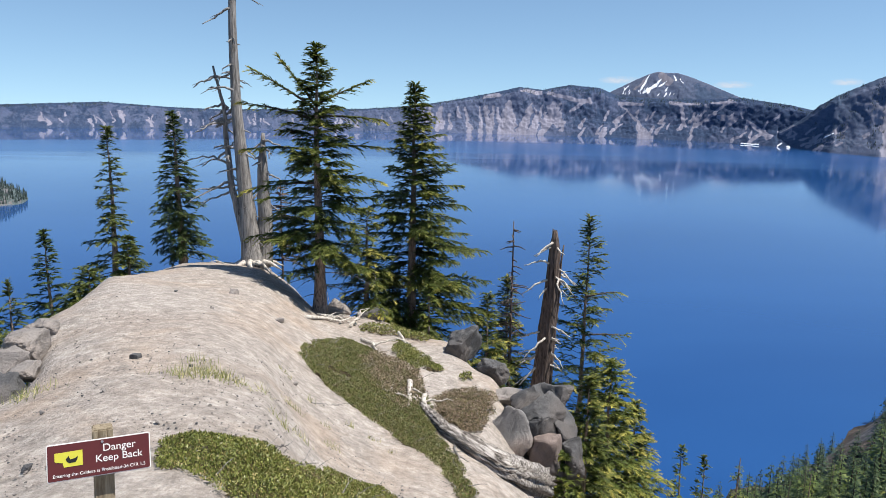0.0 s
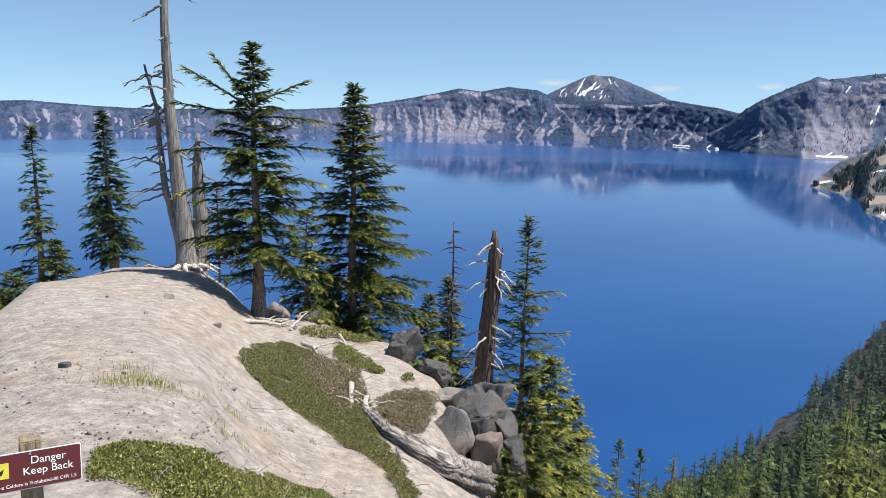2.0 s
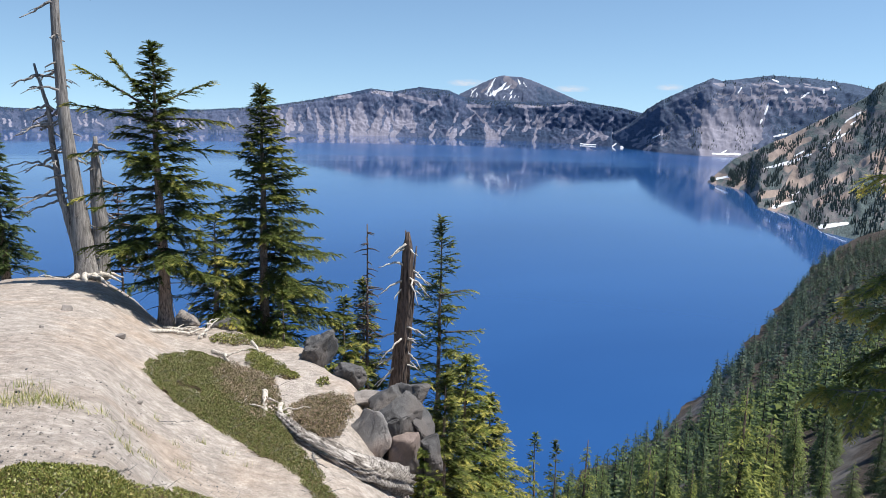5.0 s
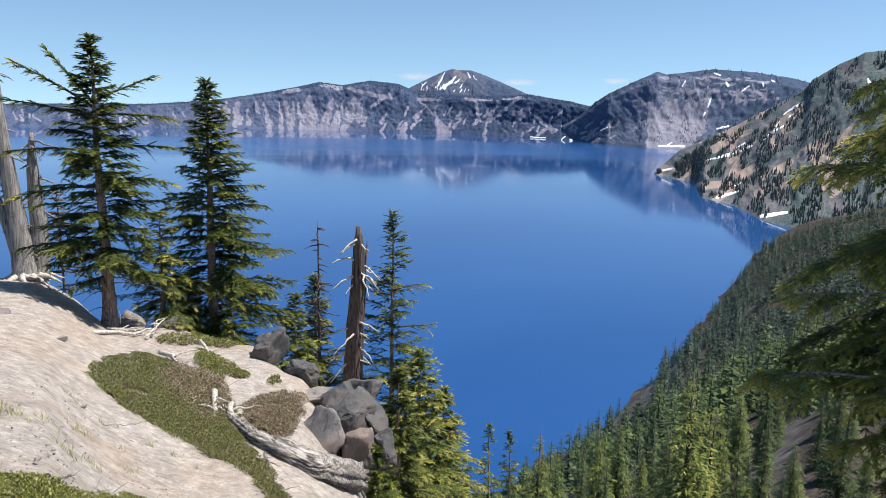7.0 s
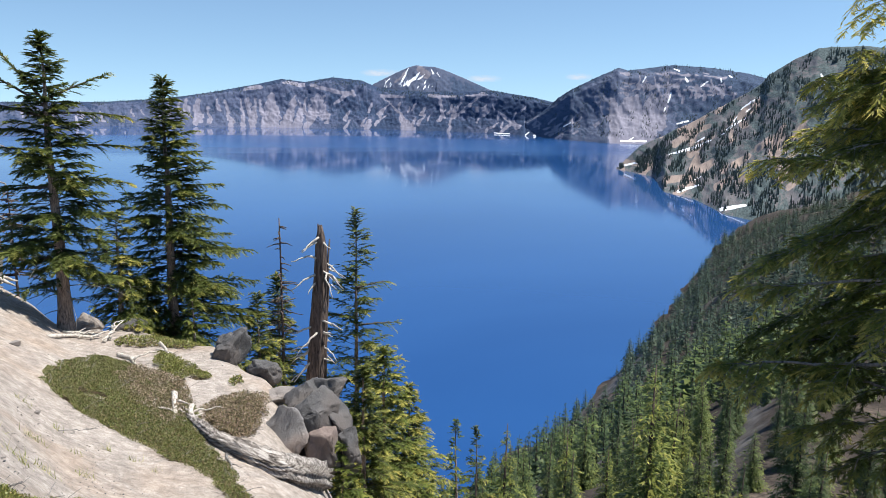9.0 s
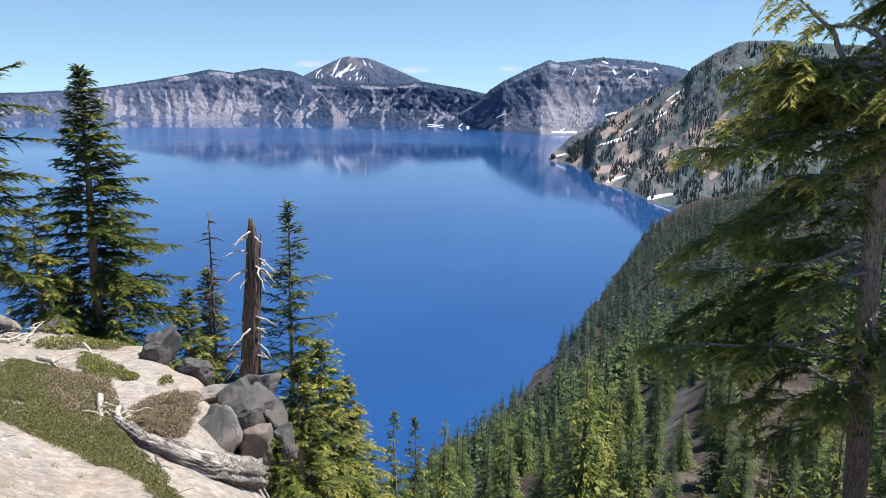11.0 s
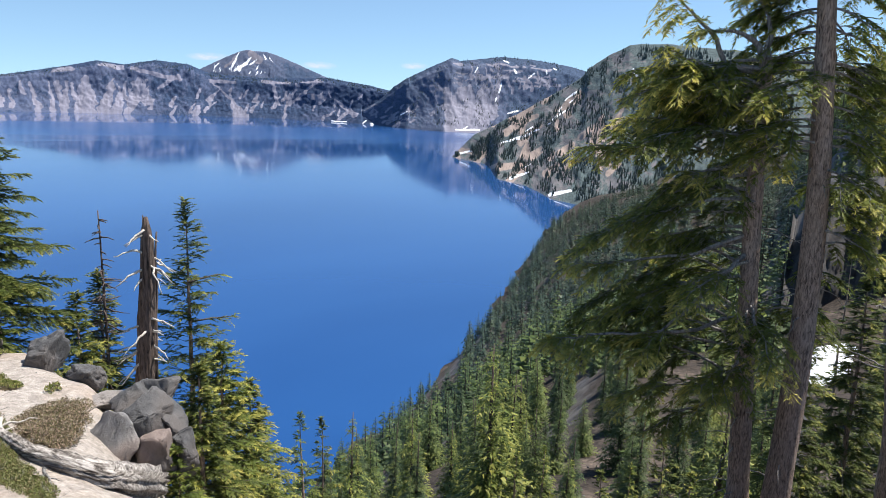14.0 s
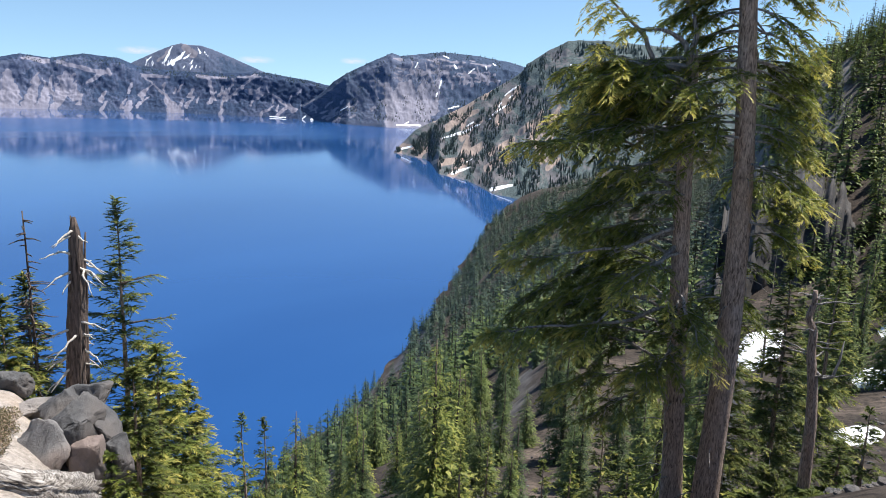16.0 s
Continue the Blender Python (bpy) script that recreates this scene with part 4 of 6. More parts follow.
    # boughs on the far side of the taller stem, coloured lighter in place of sunlight
    for i in range(30):
        h = 0.47 + 0.5 * (i + rng.random()) / 30
        bough(on_line(lines[1], h), radians(135) + rng.normal(0, 0.55), 0.65 + 0.55 * rng.random(), rng.normal(0.1, 0.2), 0.55, 0.022, 0.55, 0.3, 0.2, 0.5)
    for i in range(16):
        bough(on_line(lines[0], 0.74 + 0.24 * rng.random()), toward + rng.normal(0, 0.7), 1.0 + 1.1 * rng.random(), rng.normal(0.3, 0.25), 0.3, 0.028, 0.7, 0.25)
    for i in range(26):
        h = 0.58 + 0.3 * (i + rng.random()) / 26
        bough(on_line(lines[1], h), toward + rng.normal(0, 0.8), 0.8 + 0.9 * rng.random(), 0.2, 0.4, 0.024, 0.6, 0.2, 0.25)
    # long bare limbs, leafy towards their ends: (start on the stem, sight angles along the limb), from which part on leafy
    for way, leafy, thick in (([(55.3, 1.6, 12.0), (52.6, 2.05, 11.6), (51.4, 3.0, 11.4), (49.8, 3.8, 11.2), (48.4, 4.2, 11.0)], 0.45, 0.06),
                              ([(55.3, 3.6, 12.0), (54.3, 4.9, 11.9), (52.3, 5.6, 11.6), (50.6, 5.2, 11.4)], 0.6, 0.05),
                              ([(55.5, 3.4, 12.0), (55.6, 5.0, 12.0), (54.8, 7.2, 12.0), (54.0, 9.0, 12.0)], 0.5, 0.06),
                              ([(53.0, 2.2, 11.7), (52.2, 4.7, 11.5), (49.8, 7.0, 11.3), (48.4, 8.3, 11.2)], 0.5, 0.05),
                              ([(55.4, -1.6, 12.0), (52.3, -2.0, 11.6), (48.8, -2.4, 11.2), (47.2, -3.1, 11.0), (45.7, -2.9, 10.9), (42.8, -3.4, 10.8)], 0.6, 0.045),
                              ([(55.3, -4.0, 12.0), (53.0, -4.4, 11.4), (51.0, -5.0, 11.0)], 0.55, 0.035),
                              ([(56.0, -10.0, 12.0), (53.2, -13.6, 11.5), (51.3, -15.8, 11.2), (49.7, -17.5, 11.0), (48.6, -19.2, 10.9)], 0.62, 0.04),
                              ([(55.8, -8.9, 12.0), (51.3, -11.2, 11.6), (46.9, -11.8, 11.2), (42.4, -12.7, 11.0)], 0.55, 0.035),
                              ([(56.2, -15.0, 12.0), (51.5, -17.0, 11.5), (47.2, -17.5, 11.0), (42.9, -18.4, 10.8), (41.6, -18.3, 10.7)], 0.55, 0.035)):
        c = np.array([local(az, r, el) for az, el, r in way])
        tt = np.linspace(0, len(c) - 1, 12)
        pts = np.stack([np.interp(tt, np.arange(len(c)), c[:, q]) for q in range(3)], 1)
        pts[1:-1] = 0.25 * pts[:-2] + 0.5 * pts[1:-1] + 0.25 * pts[2:] + rng.normal(0, 0.02, (10, 3))
        L = float(np.linalg.norm(np.diff(pts, axis=0), axis=1).sum())
        d = pts[-1] - pts[-5]
        bough(pts[0], math.atan2(d[0], d[1]), L, 0, 0, thick, 0.8, 0.35, leafy, 0.5, pts)
    dry = Builder()
    for i in range(34):
        p = on_line(lines[i % 2], 0.1 + 0.5 * rng.random())
        pts = branch_curve(rng, p, toward + rng.normal(0, 1.2), 0.4 + 0.9 * rng.random(), 0.0, 0.4, 0.25, 8)
        dry.tube(pts, np.linspace(0.014, 0.003, len(pts)), 5)
    child("deadwood", dry.mesh("deadwood", MAT_DEAD, True, False), root, "grey dead twigs", "stuff")
    child("branchwood", limbs.mesh("branchwood", MAT_DEAD, True, False), root, "grey crooked limbs", "stuff")
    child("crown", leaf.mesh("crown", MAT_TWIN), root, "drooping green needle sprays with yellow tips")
    tagged(root, "big hemlock with two furrowed trunks from one base", "tree")


twin_tree()

# ---------------------------------------------------------------- dead trees


def dead_snag():
    rng = np.random.default_rng(5)
    az, r, big = -15.1, 17.0, 1.16
    p0 = ground_at(az, r)
    root = new("dead_snag")
    root.matrix_world = pose(*p0)
    H = tree_height(az, r, 12.5)

    def stem(name, pts, radii, twigs, label, reach=0.5):
        b = Builder()
        tt = np.linspace(0, len(pts) - 1, 22)
        pts = np.array(pts, float) * big
        radii = np.array(radii) * big
        line = np.stack([np.interp(tt, np.arange(len(pts)), pts[:, k]) for k in range(3)], 1)
        line += np.concatenate([[[0, 0, 0]], np.cumsum(rng.normal(0, 0.006, (21, 3)), 0)])
        b.tube(line, np.interp(tt, np.arange(len(pts)), radii), 12, rng, 0.16)
        st = child(name, b.mesh(name, MAT_DEAD, True, False), root, label)
        t = Builder()
        for i in range(twigs):
            h = 0.3 + 0.68 * rng.random()
            a = radians(-90) + rng.normal(0, 0.7) if rng.random() < 0.7 else radians(90) + rng.normal(0, 0.6)
            L = reach * (0.25 + 1.1 * rng.random() ** 2)
            c = branch_curve(rng, on_line(line, h), a, L, 0.25 * rng.normal() - 0.1, 0.3, 0.6, 9)
            t.tube(c, np.linspace(0.034, 0.008, 9), 6, rng, 0.2)
            for q in range(2):
                c2 = branch_curve(rng, on_line(c, 0.4 + 0.5 * rng.random()), a + rng.normal(0, 1), L * 0.4, -0.2, 0.2, 0.3, 5)
                t.tube(c2, np.linspace(0.01, 0.004, 5), 4)
        child("deadwood", t.mesh("deadwood", MAT_DEAD, True, False), root, "broken grey twigs", "stuff")
    stem("trunk", [(0, 0, -0.4), (0, 0, 0), (-0.04, 0, 0.6), (-0.12, 0, 1.6), (-0.2, 0, 3), (-0.22, 0, 4.4), (-0.17, 0, H / big)], [0.36, 0.27, 0.19, 0.14, 0.105, 0.08, 0.055], 52, "bleached grey tapering trunk", 0.45)
    stem("side_stem", [(-0.1, 0.05, 0.1), (-0.24, 0.05, 0.8), (-0.45, 0.08, 1.6), (-0.54, 0.1, 2.6), (-0.56, 0.1, 3.2), (-0.72, 0.1, 3.95)], [0.11, 0.085, 0.065, 0.05, 0.035, 0.02], 30, "thin crooked grey side stem", 0.75)
    stem("back_stem", [(0.16, 0.1, 0), (0.22, 0.12, 1.0), (0.2, 0.12, 2.0), (0.22, 0.12, 2.7)], [0.18, 0.14, 0.1, 0.03], 14, "short grey stem behind the trunk", 0.4)
    # flared roots
    for i in range(9):
        b = Builder()
        a = i * 0.7 + rng.random() * 0.4
        c = branch_curve(rng, np.array([math.sin(a) * 0.15, math.cos(a) * 0.15, 0.16]), a, 0.35 + 0.4 * rng.random(), -0.25, 0.1, 0.3, 7)
        b.tube(c, np.linspace(0.08, 0.015, 7), 7, rng, 0.2)
        child("exposed_root", b.mesh("exposed_root", MAT_BLEACHED, True, False), root, "pale exposed root")
    tagged(root, "tall dead grey snag with several bare stems", "dead tree")


dead_snag()


def charred_stump():
    rng = np.random.default_rng(8)
    az, r = 8.4, 14.0
    p0 = ground_at(az, r)
    foot = EYE_Z + r * math.tan(radians(-21.6)) - p0.z
    H = EYE_Z + r * math.tan(radians(-9.3)) - p0.z
    root = new("charred_stump")
    root.matrix_world = pose(*p0)
    b = Builder()
    t = np.linspace(0, 1, 24)
    z = -0.4 + (H + 0.4) * t
    x = 0.05 * (z - foot) + 0.02 * np.sin(z * 1.7)
    rad = np.interp(z, [-1, foot, foot + 0.5, foot + 1.8, H - 0.35, H - 0.12, H], [0.2, 0.17, 0.15, 0.135, 0.1, 0.06, 0.025])
    b.tube(np.stack([x, 0 * x, z], 1), rad, 26, rng, 0.5)
    child("trunk", b.mesh("trunk", MAT_STUMP, True, False), root, "dark split trunk with a jagged top")
    s = Builder()
    for dx, top, w in ((0.17, H - 0.3, 0.045), (0.13, H - 0.45, 0.06), (-0.13, H - 1.6, 0.05), (-0.06, H + 0.02, 0.035)):
        zz = np.linspace(foot, top, 10)
        s.tube(np.stack([dx + 0.05 * (zz - foot) + rng.normal(0, 0.008, 10), 0.03 + 0 * zz, zz], 1), np.linspace(w * 1.2, w * 0.35, 10), 8, rng, 0.3)
    child("split_stem", s.mesh("split_stem", MAT_STUMP, True, False), root)
    w = Builder()
    for i in range(34):
        h = foot + (H - foot) * (0.12 + 0.8 * rng.random() ** 1.3)
        a = radians(90) + rng.normal(0, 0.6) if rng.random() < 0.65 else radians(-90) + rng.normal(0, 0.5)
        c = branch_curve(rng, np.array([0.05 * (h - foot), 0, h]), a, 0.25 + 0.4 * rng.random(), rng.normal(-0.1, 0.3), 0.3, 0.5, 8)
        w.tube(c, np.linspace(0.03, 0.007, 8), 6)
    child("deadwood", w.mesh("deadwood", MAT_BLEACHED, True, False), root, "bleached curled twigs", "stuff")
    tagged(root, "tall charred stump with bleached curled twigs", "dead tree")


charred_stump()


def thin_snag(seed, az, r, top, radius, label, start=0.45):
    rng = np.random.default_rng(seed)
    H = tree_height(az, r, top)
    line = trunk_line(rng, H, (0, 0), 0.015)
    b, w = Builder(), Builder()
    b.tube(np.concatenate([line[:1] - [[0, 0, 0.4]], line]), np.concatenate([[radius], np.linspace(radius, 0.012, len(line))]), 8, rng, 0.15)
    for i in range(64):
        h = start + (0.98 - start) * rng.random()
        c = branch_curve(rng, on_line(line, h), rng.random() * 6.28, (0.45 + 0.6 * rng.random()) * (1.3 - h), 0.05, 0.2, 0.25, 6)
        w.tube(c, np.linspace(0.022, 0.007, 6), 5)
    root = stand(new("thin_snag"), az, r)
    child("trunk", b.mesh("trunk", MAT_STUMP, True, False), root)
    child("deadwood", w.mesh("deadwood", MAT_STUMP, True, False), root, "", "stuff")
    return tagged(root, label, "dead tree")


thin_snag(31, 5.55, 17.6, -8.7, 0.07, "thin dark dead spire with short bare twigs")
thin_snag(32, -12.9, 18.5, -6.0, 0.03, "thin dead sapling between living trees", 0.2)

# ---------------------------------------------------------------- woods on the slope


def spire(seed, whorls, per, reach, shoots):
    """A forest conifer of height 1, to be scaled: trunk, and whorls of drooping boughs, each a feather of shoots."""
    rng = np.random.default_rng(seed)
    wood, leaf = Builder(), Builder()
    wood.tube([(0, 0, -0.08), (0, 0, 0), (0, 0, 0.5), (0, 0, 1)], [0.02, 0.018, 0.01, 0.002], 6)
    lop = 0.7 + 0.5 * rng.random(8)
    for i in range(whorls):
        h = 0.05 + 0.93 * (i + 0.7 * rng.random()) / whorls
        n = max(4, int(per * (1.1 - 0.6 * h)))
        a = (np.arange(n) + rng.random(n) * 0.8) / n * 6.283 + i * 1.3
        L = reach * 1.35 * ((1 - h) ** 0.9 + 0.04) * (0.6 + 0.6 * rng.random(n)) * lop[(a / 6.283 * 8).astype(int) % 8]
        out = np.stack([np.sin(a), np.cos(a), 0 * a], 1)
        side = np.stack([out[:, 1], -out[:, 0], 0 * a], 1)
        rise, sag = 0.15 + 0.5 * h, 0.55 + 0.3 * rng.random(n)
        for k in range(shoots + 1):
            t = (k + 0.6) / (shoots + 1.0)
            p = np.array([0, 0, h]) + out * (L * t)[:, None] + np.array([0, 0, 1.0]) * (L * (rise * t - sag * t * t))[:, None]
            dz = (rise - 2 * sag * t)[:, None] * 0.8 * np.array([0, 0, 1.0])
            for sgn in ((-1, 1) if k < shoots else (0,)):
                d = out * 0.75 + side * sgn * 0.75 + dz + rng.normal(0, 0.12, (n, 3))
                ll = (L * (0.5 - 0.22 * t) + 0.006) * (0.7 + 0.6 * rng.random(n))
                nr = np.array([0, 0, 1.0]) + out * 0.5 * t + rng.normal(0, 0.2, (n, 3))
                # boughs are coloured darker near the trunk, in place of inner shade
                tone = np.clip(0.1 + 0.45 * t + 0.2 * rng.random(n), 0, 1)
                if shoots < 3:
                    leaf.blades(p, d, nr, ll, ll * (0.8 if shoots == 2 else 1.0), tone)
                    continue
                d /= np.linalg.norm(d, axis=1, keepdims=True)
                across = np.cross(d, nr / np.linalg.norm(nr, axis=1, keepdims=True))
                for q in range(3):
                    u = (q + rng.random()) / 3
                    dd = d * 0.8 + across * (0.7 if q % 2 else -0.7) * (1.1 - u) + rng.normal(0, 0.15, (n, 3)) + np.array([0, 0, -0.25]) * u
                    lq = ll * (0.55 - 0.2 * u) * (0.7 + 0.6 * rng.random(n))
                    leaf.blades(p + d * (ll * u * 0.8)[:, None], dd, nr + rng.normal(0, 0.3, (n, 3)), lq, lq * 0.42, np.clip(tone + 0.25 * u - 0.05, 0, 1))
    return wood, leaf


WOOD_SHAPES = ((101, 24, 9, 0.15), (102, 26, 8, 0.125), (103, 22, 9, 0.175), (104, 28, 8, 0.11), (105, 20, 8, 0.15))
WOOD_KINDS = [spire(q, int(w * 1.15), p, r, 4) for q, w, p, r in WOOD_SHAPES]
WOOD_MID = [spire(q + 10, int(w * 0.75), p - 1, r, 2) for q, w, p, r in WOOD_SHAPES]
WOOD_FAR = [spire(q + 20, int(w * 0.5), p - 2, r * 1.5, 1) for q, w, p, r in WOOD_SHAPES]


def bare_patch(az, r):
    """Openings in the woods: a steep gully of brown soil, the snowy hollow and the cliff."""
    if 41 < az < 45.5 and 40 < r < 50:
        return True
    if az > 59 and (r < 40 or (az < 64.5 and r < 100) or (r < 60 and az > 66.5)):
        return True
    if 59 < az < 63.5 and 95 < r < 135:
        return True
    return 30.5 < az < 33.5 and 255 < r < 330


def scatter_woods():
    rng = np.random.default_rng(42)
    n = 90000
    azs = 16 + 58 * rng.random(n)
    rs = np.where(rng.random(n) < 0.04, 22 + 40 * rng.random(n), np.sqrt(28 ** 2 + (760 ** 2 - 28 ** 2) * rng.random(n)))
    keep = (rs <= 60) | (rng.random(n) < (60 / rs) ** 0.6)
    keep &= ~((azs < 24) & (rs < 60 - (azs - 16) * 3))
    keep &= ~((azs < 34) & (rs < 28))
    azs, rs = azs[keep], rs[keep]
    zs = ground_z(azs, rs)
    cells, spots = {}, []
    for az, r, z in zip(azs.tolist(), rs.tolist(), zs.tolist()):
        if z < LAKE_Z + 1.5 or bare_patch(az, r):
            continue
        x, y = math.sin(radians(az)) * r, math.cos(radians(az)) * r
        gap = (4.0 if az < 60 else 3.0) + min(r, 300) * 0.004
        i, j = int(x // 4), int(y // 4)
        near = [q for u in (-1, 0, 1) for w in (-1, 0, 1) for q in cells.get((i + u, j + w), ())]
        if any((x - q[0]) ** 2 + (y - q[1]) ** 2 < gap * gap for q in near):
            continue
        cells.setdefault((i, j), []).append((x, y))
        spots.append((x, y, az, r, z))
        if len(spots) >= 4600:
            break
    spots.sort(key=lambda s: s[3])
    return spots


def plant_woods():
    rng = np.random.default_rng(9)
    mats = (MAT_FOREST, MAT_FIR_DARK, MAT_FOREST, MAT_FIR_DARK, MAT_NEEDLE_YOUNG)
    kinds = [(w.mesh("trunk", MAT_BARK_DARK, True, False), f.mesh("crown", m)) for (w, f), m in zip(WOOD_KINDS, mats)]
    spots = scatter_woods()
    labels = ("green pointed fir in the woods above the lake", "slim dark fir in the woods above the lake", "broad dark fir in the woods above the lake",
              "narrow green fir in the woods above the lake", "bright green young fir in the woods above the lake")
    masters = {}
    rest = {m: Builder() for m in (*mats, MAT_FIR_MISTY)}
    stems = Builder()
    for i, (x, y, az, r, z) in enumerate(spots):
        k = int(rng.integers(0, 5))
        h = (5.5 + 10.0 * rng.random() ** 1.4) * (0.42 + 0.58 * min(1, r / 120))
        wide = h * (0.95 + 0.35 * rng.random())
        zz = z + (min(r * 0.035, 9) * noise.fractal(Vector((x * 0.02, y * 0.02, 6.0)), 1.0, 2.0, 6) * min(1, max(0, (r - 22) / 60))) - 0.2
        if i < 130:
            m = pose(x, y, zz, rng.normal(0, 1.5), rng.normal(0, 1.5), rng.random() * 360)
            if k not in masters:
                root = new("fir_tree")
                child("trunk", kinds[k][0], root)
                child("crown", kinds[k][1], root)
                tagged(root, labels[k], "tree", "firs on the slope")
                root.matrix_world = m
                masters[k] = root
                ob = root
            else:
                ob = copy_thing(masters[k], m)
            ob.scale = (wide, wide, h)
        else:
            w, f = (WOOD_MID if r < 110 or (az > 58 and r < 260) else WOOD_FAR)[k]
            a = rng.random() * 6.28
            rot = np.array([[math.cos(a), -math.sin(a), 0], [math.sin(a), math.cos(a), 0], [0, 0, 1]])
            q = (np.concatenate(f.v) * [wide, wide, h]) @ rot.T + [x, y, zz]
            # woods past 210 m mostly take the haze-coloured needles
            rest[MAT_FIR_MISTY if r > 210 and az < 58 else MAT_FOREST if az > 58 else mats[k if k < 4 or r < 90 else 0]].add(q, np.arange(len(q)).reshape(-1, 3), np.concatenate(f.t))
            stems.tube([(x, y, zz - 0.5), (x, y, zz + h * 0.5), (x, y, zz + h * 0.98)], [0.016 * h, 0.01 * h, 0.02], 4)
    for m, b in rest.items():
        if b.n:
            tagged(new("distant_woods", b.mesh("distant_woods", m)), "dense conifer woods descending to the lake", "woods", kind="stuff")
    tagged(new("distant_trunks", stems.mesh("distant_trunks", MAT_BARK_DARK, False, False)), "thin trunks of the distant woods", "woods", kind="stuff")


plant_woods()

# ---------------------------------------------------------------- small trees, scree and snow on the far slopes


def plain_rough(name, a, b, scale, strength=0.4, dist=1.0):
    m, n, l, bs = material(name, 0.95)
    v = coords(n, l)
    f = noise_tex(n, l, v, scale, 7, 0.65, 0.5)
    l.new(ramp(n, l, f, [(0.3, a), (0.7, b)]), bs.inputs["Base Color"])
    bs.inputs["Specular IOR Level"].default_value = 0.1
    bump(n, l, bs, f, strength, dist)
    return m


MAT_SNOW = plain_rough("old_snow", (0.74, 0.76, 0.8), (0.9, 0.91, 0.93), 0.6, 0.3, 0.2)


def slope_trees(name, slope, count, az0, az1, size, seed, label, low=0.03, high=0.98, patchy=0.05):
    rng = np.random.default_rng(seed)
    a, r, z = SLOPES[slope]
    b = Builder()
    n = 0
    for tries in range(count * 6):
        i = int(np.searchsorted(a, az0 + (az1 - az0) * rng.random()))
        j = int((low + (high - low) * rng.random()) * (r.shape[1] - 1))
        i = min(i, len(a) - 2)
        if z[i, j] < LAKE_Z + 1.5 or noise.fractal(Vector((a[i] * 0.9, r[i, j] * 0.012, seed)), 1.0, 2.0, 4) < patchy:
            continue
        f, g = rng.random(), rng.random()
        az = a[i] + f * (a[i + 1] - a[i])
        p = polar(np.array(az), r[i, j], z[i, j])
        h = size * (0.6 + 0.7 * rng.random())
        w = h * (0.13 + 0.06 * rng.random())
        for tier in range(3):
            t = np.linspace(0, 6.283, 6)[:-1] + rng.random() * 2
            base = p + np.stack([np.cos(t) * w * (1 - 0.28 * tier) * (0.7 + 0.6 * rng.random(5)), np.sin(t) * w * (1 - 0.28 * tier) * (0.7 + 0.6 * rng.random(5)), np.full(5, h * (0.05 + 0.28 * tier)) - 0.4], 1)
            top = p + [0, 0, h * (0.52 + 0.24 * tier)]
            b.add(np.concatenate([base, top[None]]), [[q, (q + 1) % 5, 5] for q in range(5)], rng.random(6) * 0.3)
        n += 1
        if n >= count:
            break
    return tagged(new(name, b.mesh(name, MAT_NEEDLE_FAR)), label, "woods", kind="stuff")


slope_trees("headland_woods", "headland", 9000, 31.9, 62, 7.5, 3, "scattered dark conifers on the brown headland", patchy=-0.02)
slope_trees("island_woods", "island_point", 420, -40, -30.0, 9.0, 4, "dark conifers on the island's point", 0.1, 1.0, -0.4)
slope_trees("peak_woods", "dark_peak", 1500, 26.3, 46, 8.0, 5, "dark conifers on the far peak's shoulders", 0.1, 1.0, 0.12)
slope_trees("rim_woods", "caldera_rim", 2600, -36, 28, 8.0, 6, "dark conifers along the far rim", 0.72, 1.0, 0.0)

# ---------------------------------------------------------------- clouds


def cloud_material():
    """Soft wisps on the sky far behind the land; their sunlit white is given as glow."""
    m, n, l, b = material("thin_cloud", 1.0)
    v = coords(n, l, "Generated")
    g = n.new("ShaderNodeTexGradient")
    g.gradient_type = "SPHERICAL"
    mp = n.new("ShaderNodeMapping")
    mp.inputs["Location"].default_value, mp.inputs["Scale"].default_value = (-1, 0, -0.7), (2, 0, 2)
    l.new(v, mp.inputs["Vector"])
    l.new(mp.outputs[0], g.inputs["Vector"])
    f = noise_tex(n, l, coords(n, l, "Object", (0.012, 0.012, 0.03)), 1.0, 6, 0.6, 0.4)
    a = mathn(n, l, "MULTIPLY", ramp(n, l, g.outputs["Fac"], [(0.0, grey(0)), (0.7, grey(1))]), ramp(n, l, f, [(0.3, grey(0)), (0.65, grey(0.75))]))
    em = n.new("ShaderNodeEmission")
    em.inputs["Color"].default_value, em.inputs["Strength"].default_value = (0.84, 0.88, 0.98, 1), 0.64
    tr = n.new("ShaderNodeBsdfTransparent")
    sh = n.new("ShaderNodeMixShader")
    l.new(a, sh.inputs[0])
    l.new(tr.outputs[0], sh.inputs[1])
    l.new(em.outputs[0], sh.inputs[2])
    l.new(sh.outputs[0], n["Material Output"].inputs["Surface"])
    return m


MAT_CLOUD = cloud_material()


def cloud(az, el, wide, tall):
    a = np.linspace(az - math.degrees(wide / 4940) / 2, az + math.degrees(wide / 4940) / 2, 7)
    z = EYE_Z + 4940 * math.tan(radians(el))
    v = np.concatenate([polar(a, 4940.0, z - tall * 0.4), polar(a, 4940.0, z + tall * 0.6)])
    v[:7, 2], v[7:, 2] = z - tall * 0.4, z + tall * 0.6
    c = v.mean(0)
    ob = new("cloud", mesh_of("cloud", v - c, [[i, i + 1, i + 8, i + 7] for i in range(6)], [MAT_CLOUD]))
    ob.location = c
    return tagged(ob, "small faint white cloud above the rim", "cloud", "clouds above the rim", kind="structure")


cloud(13.3, 2.4, 300, 60)
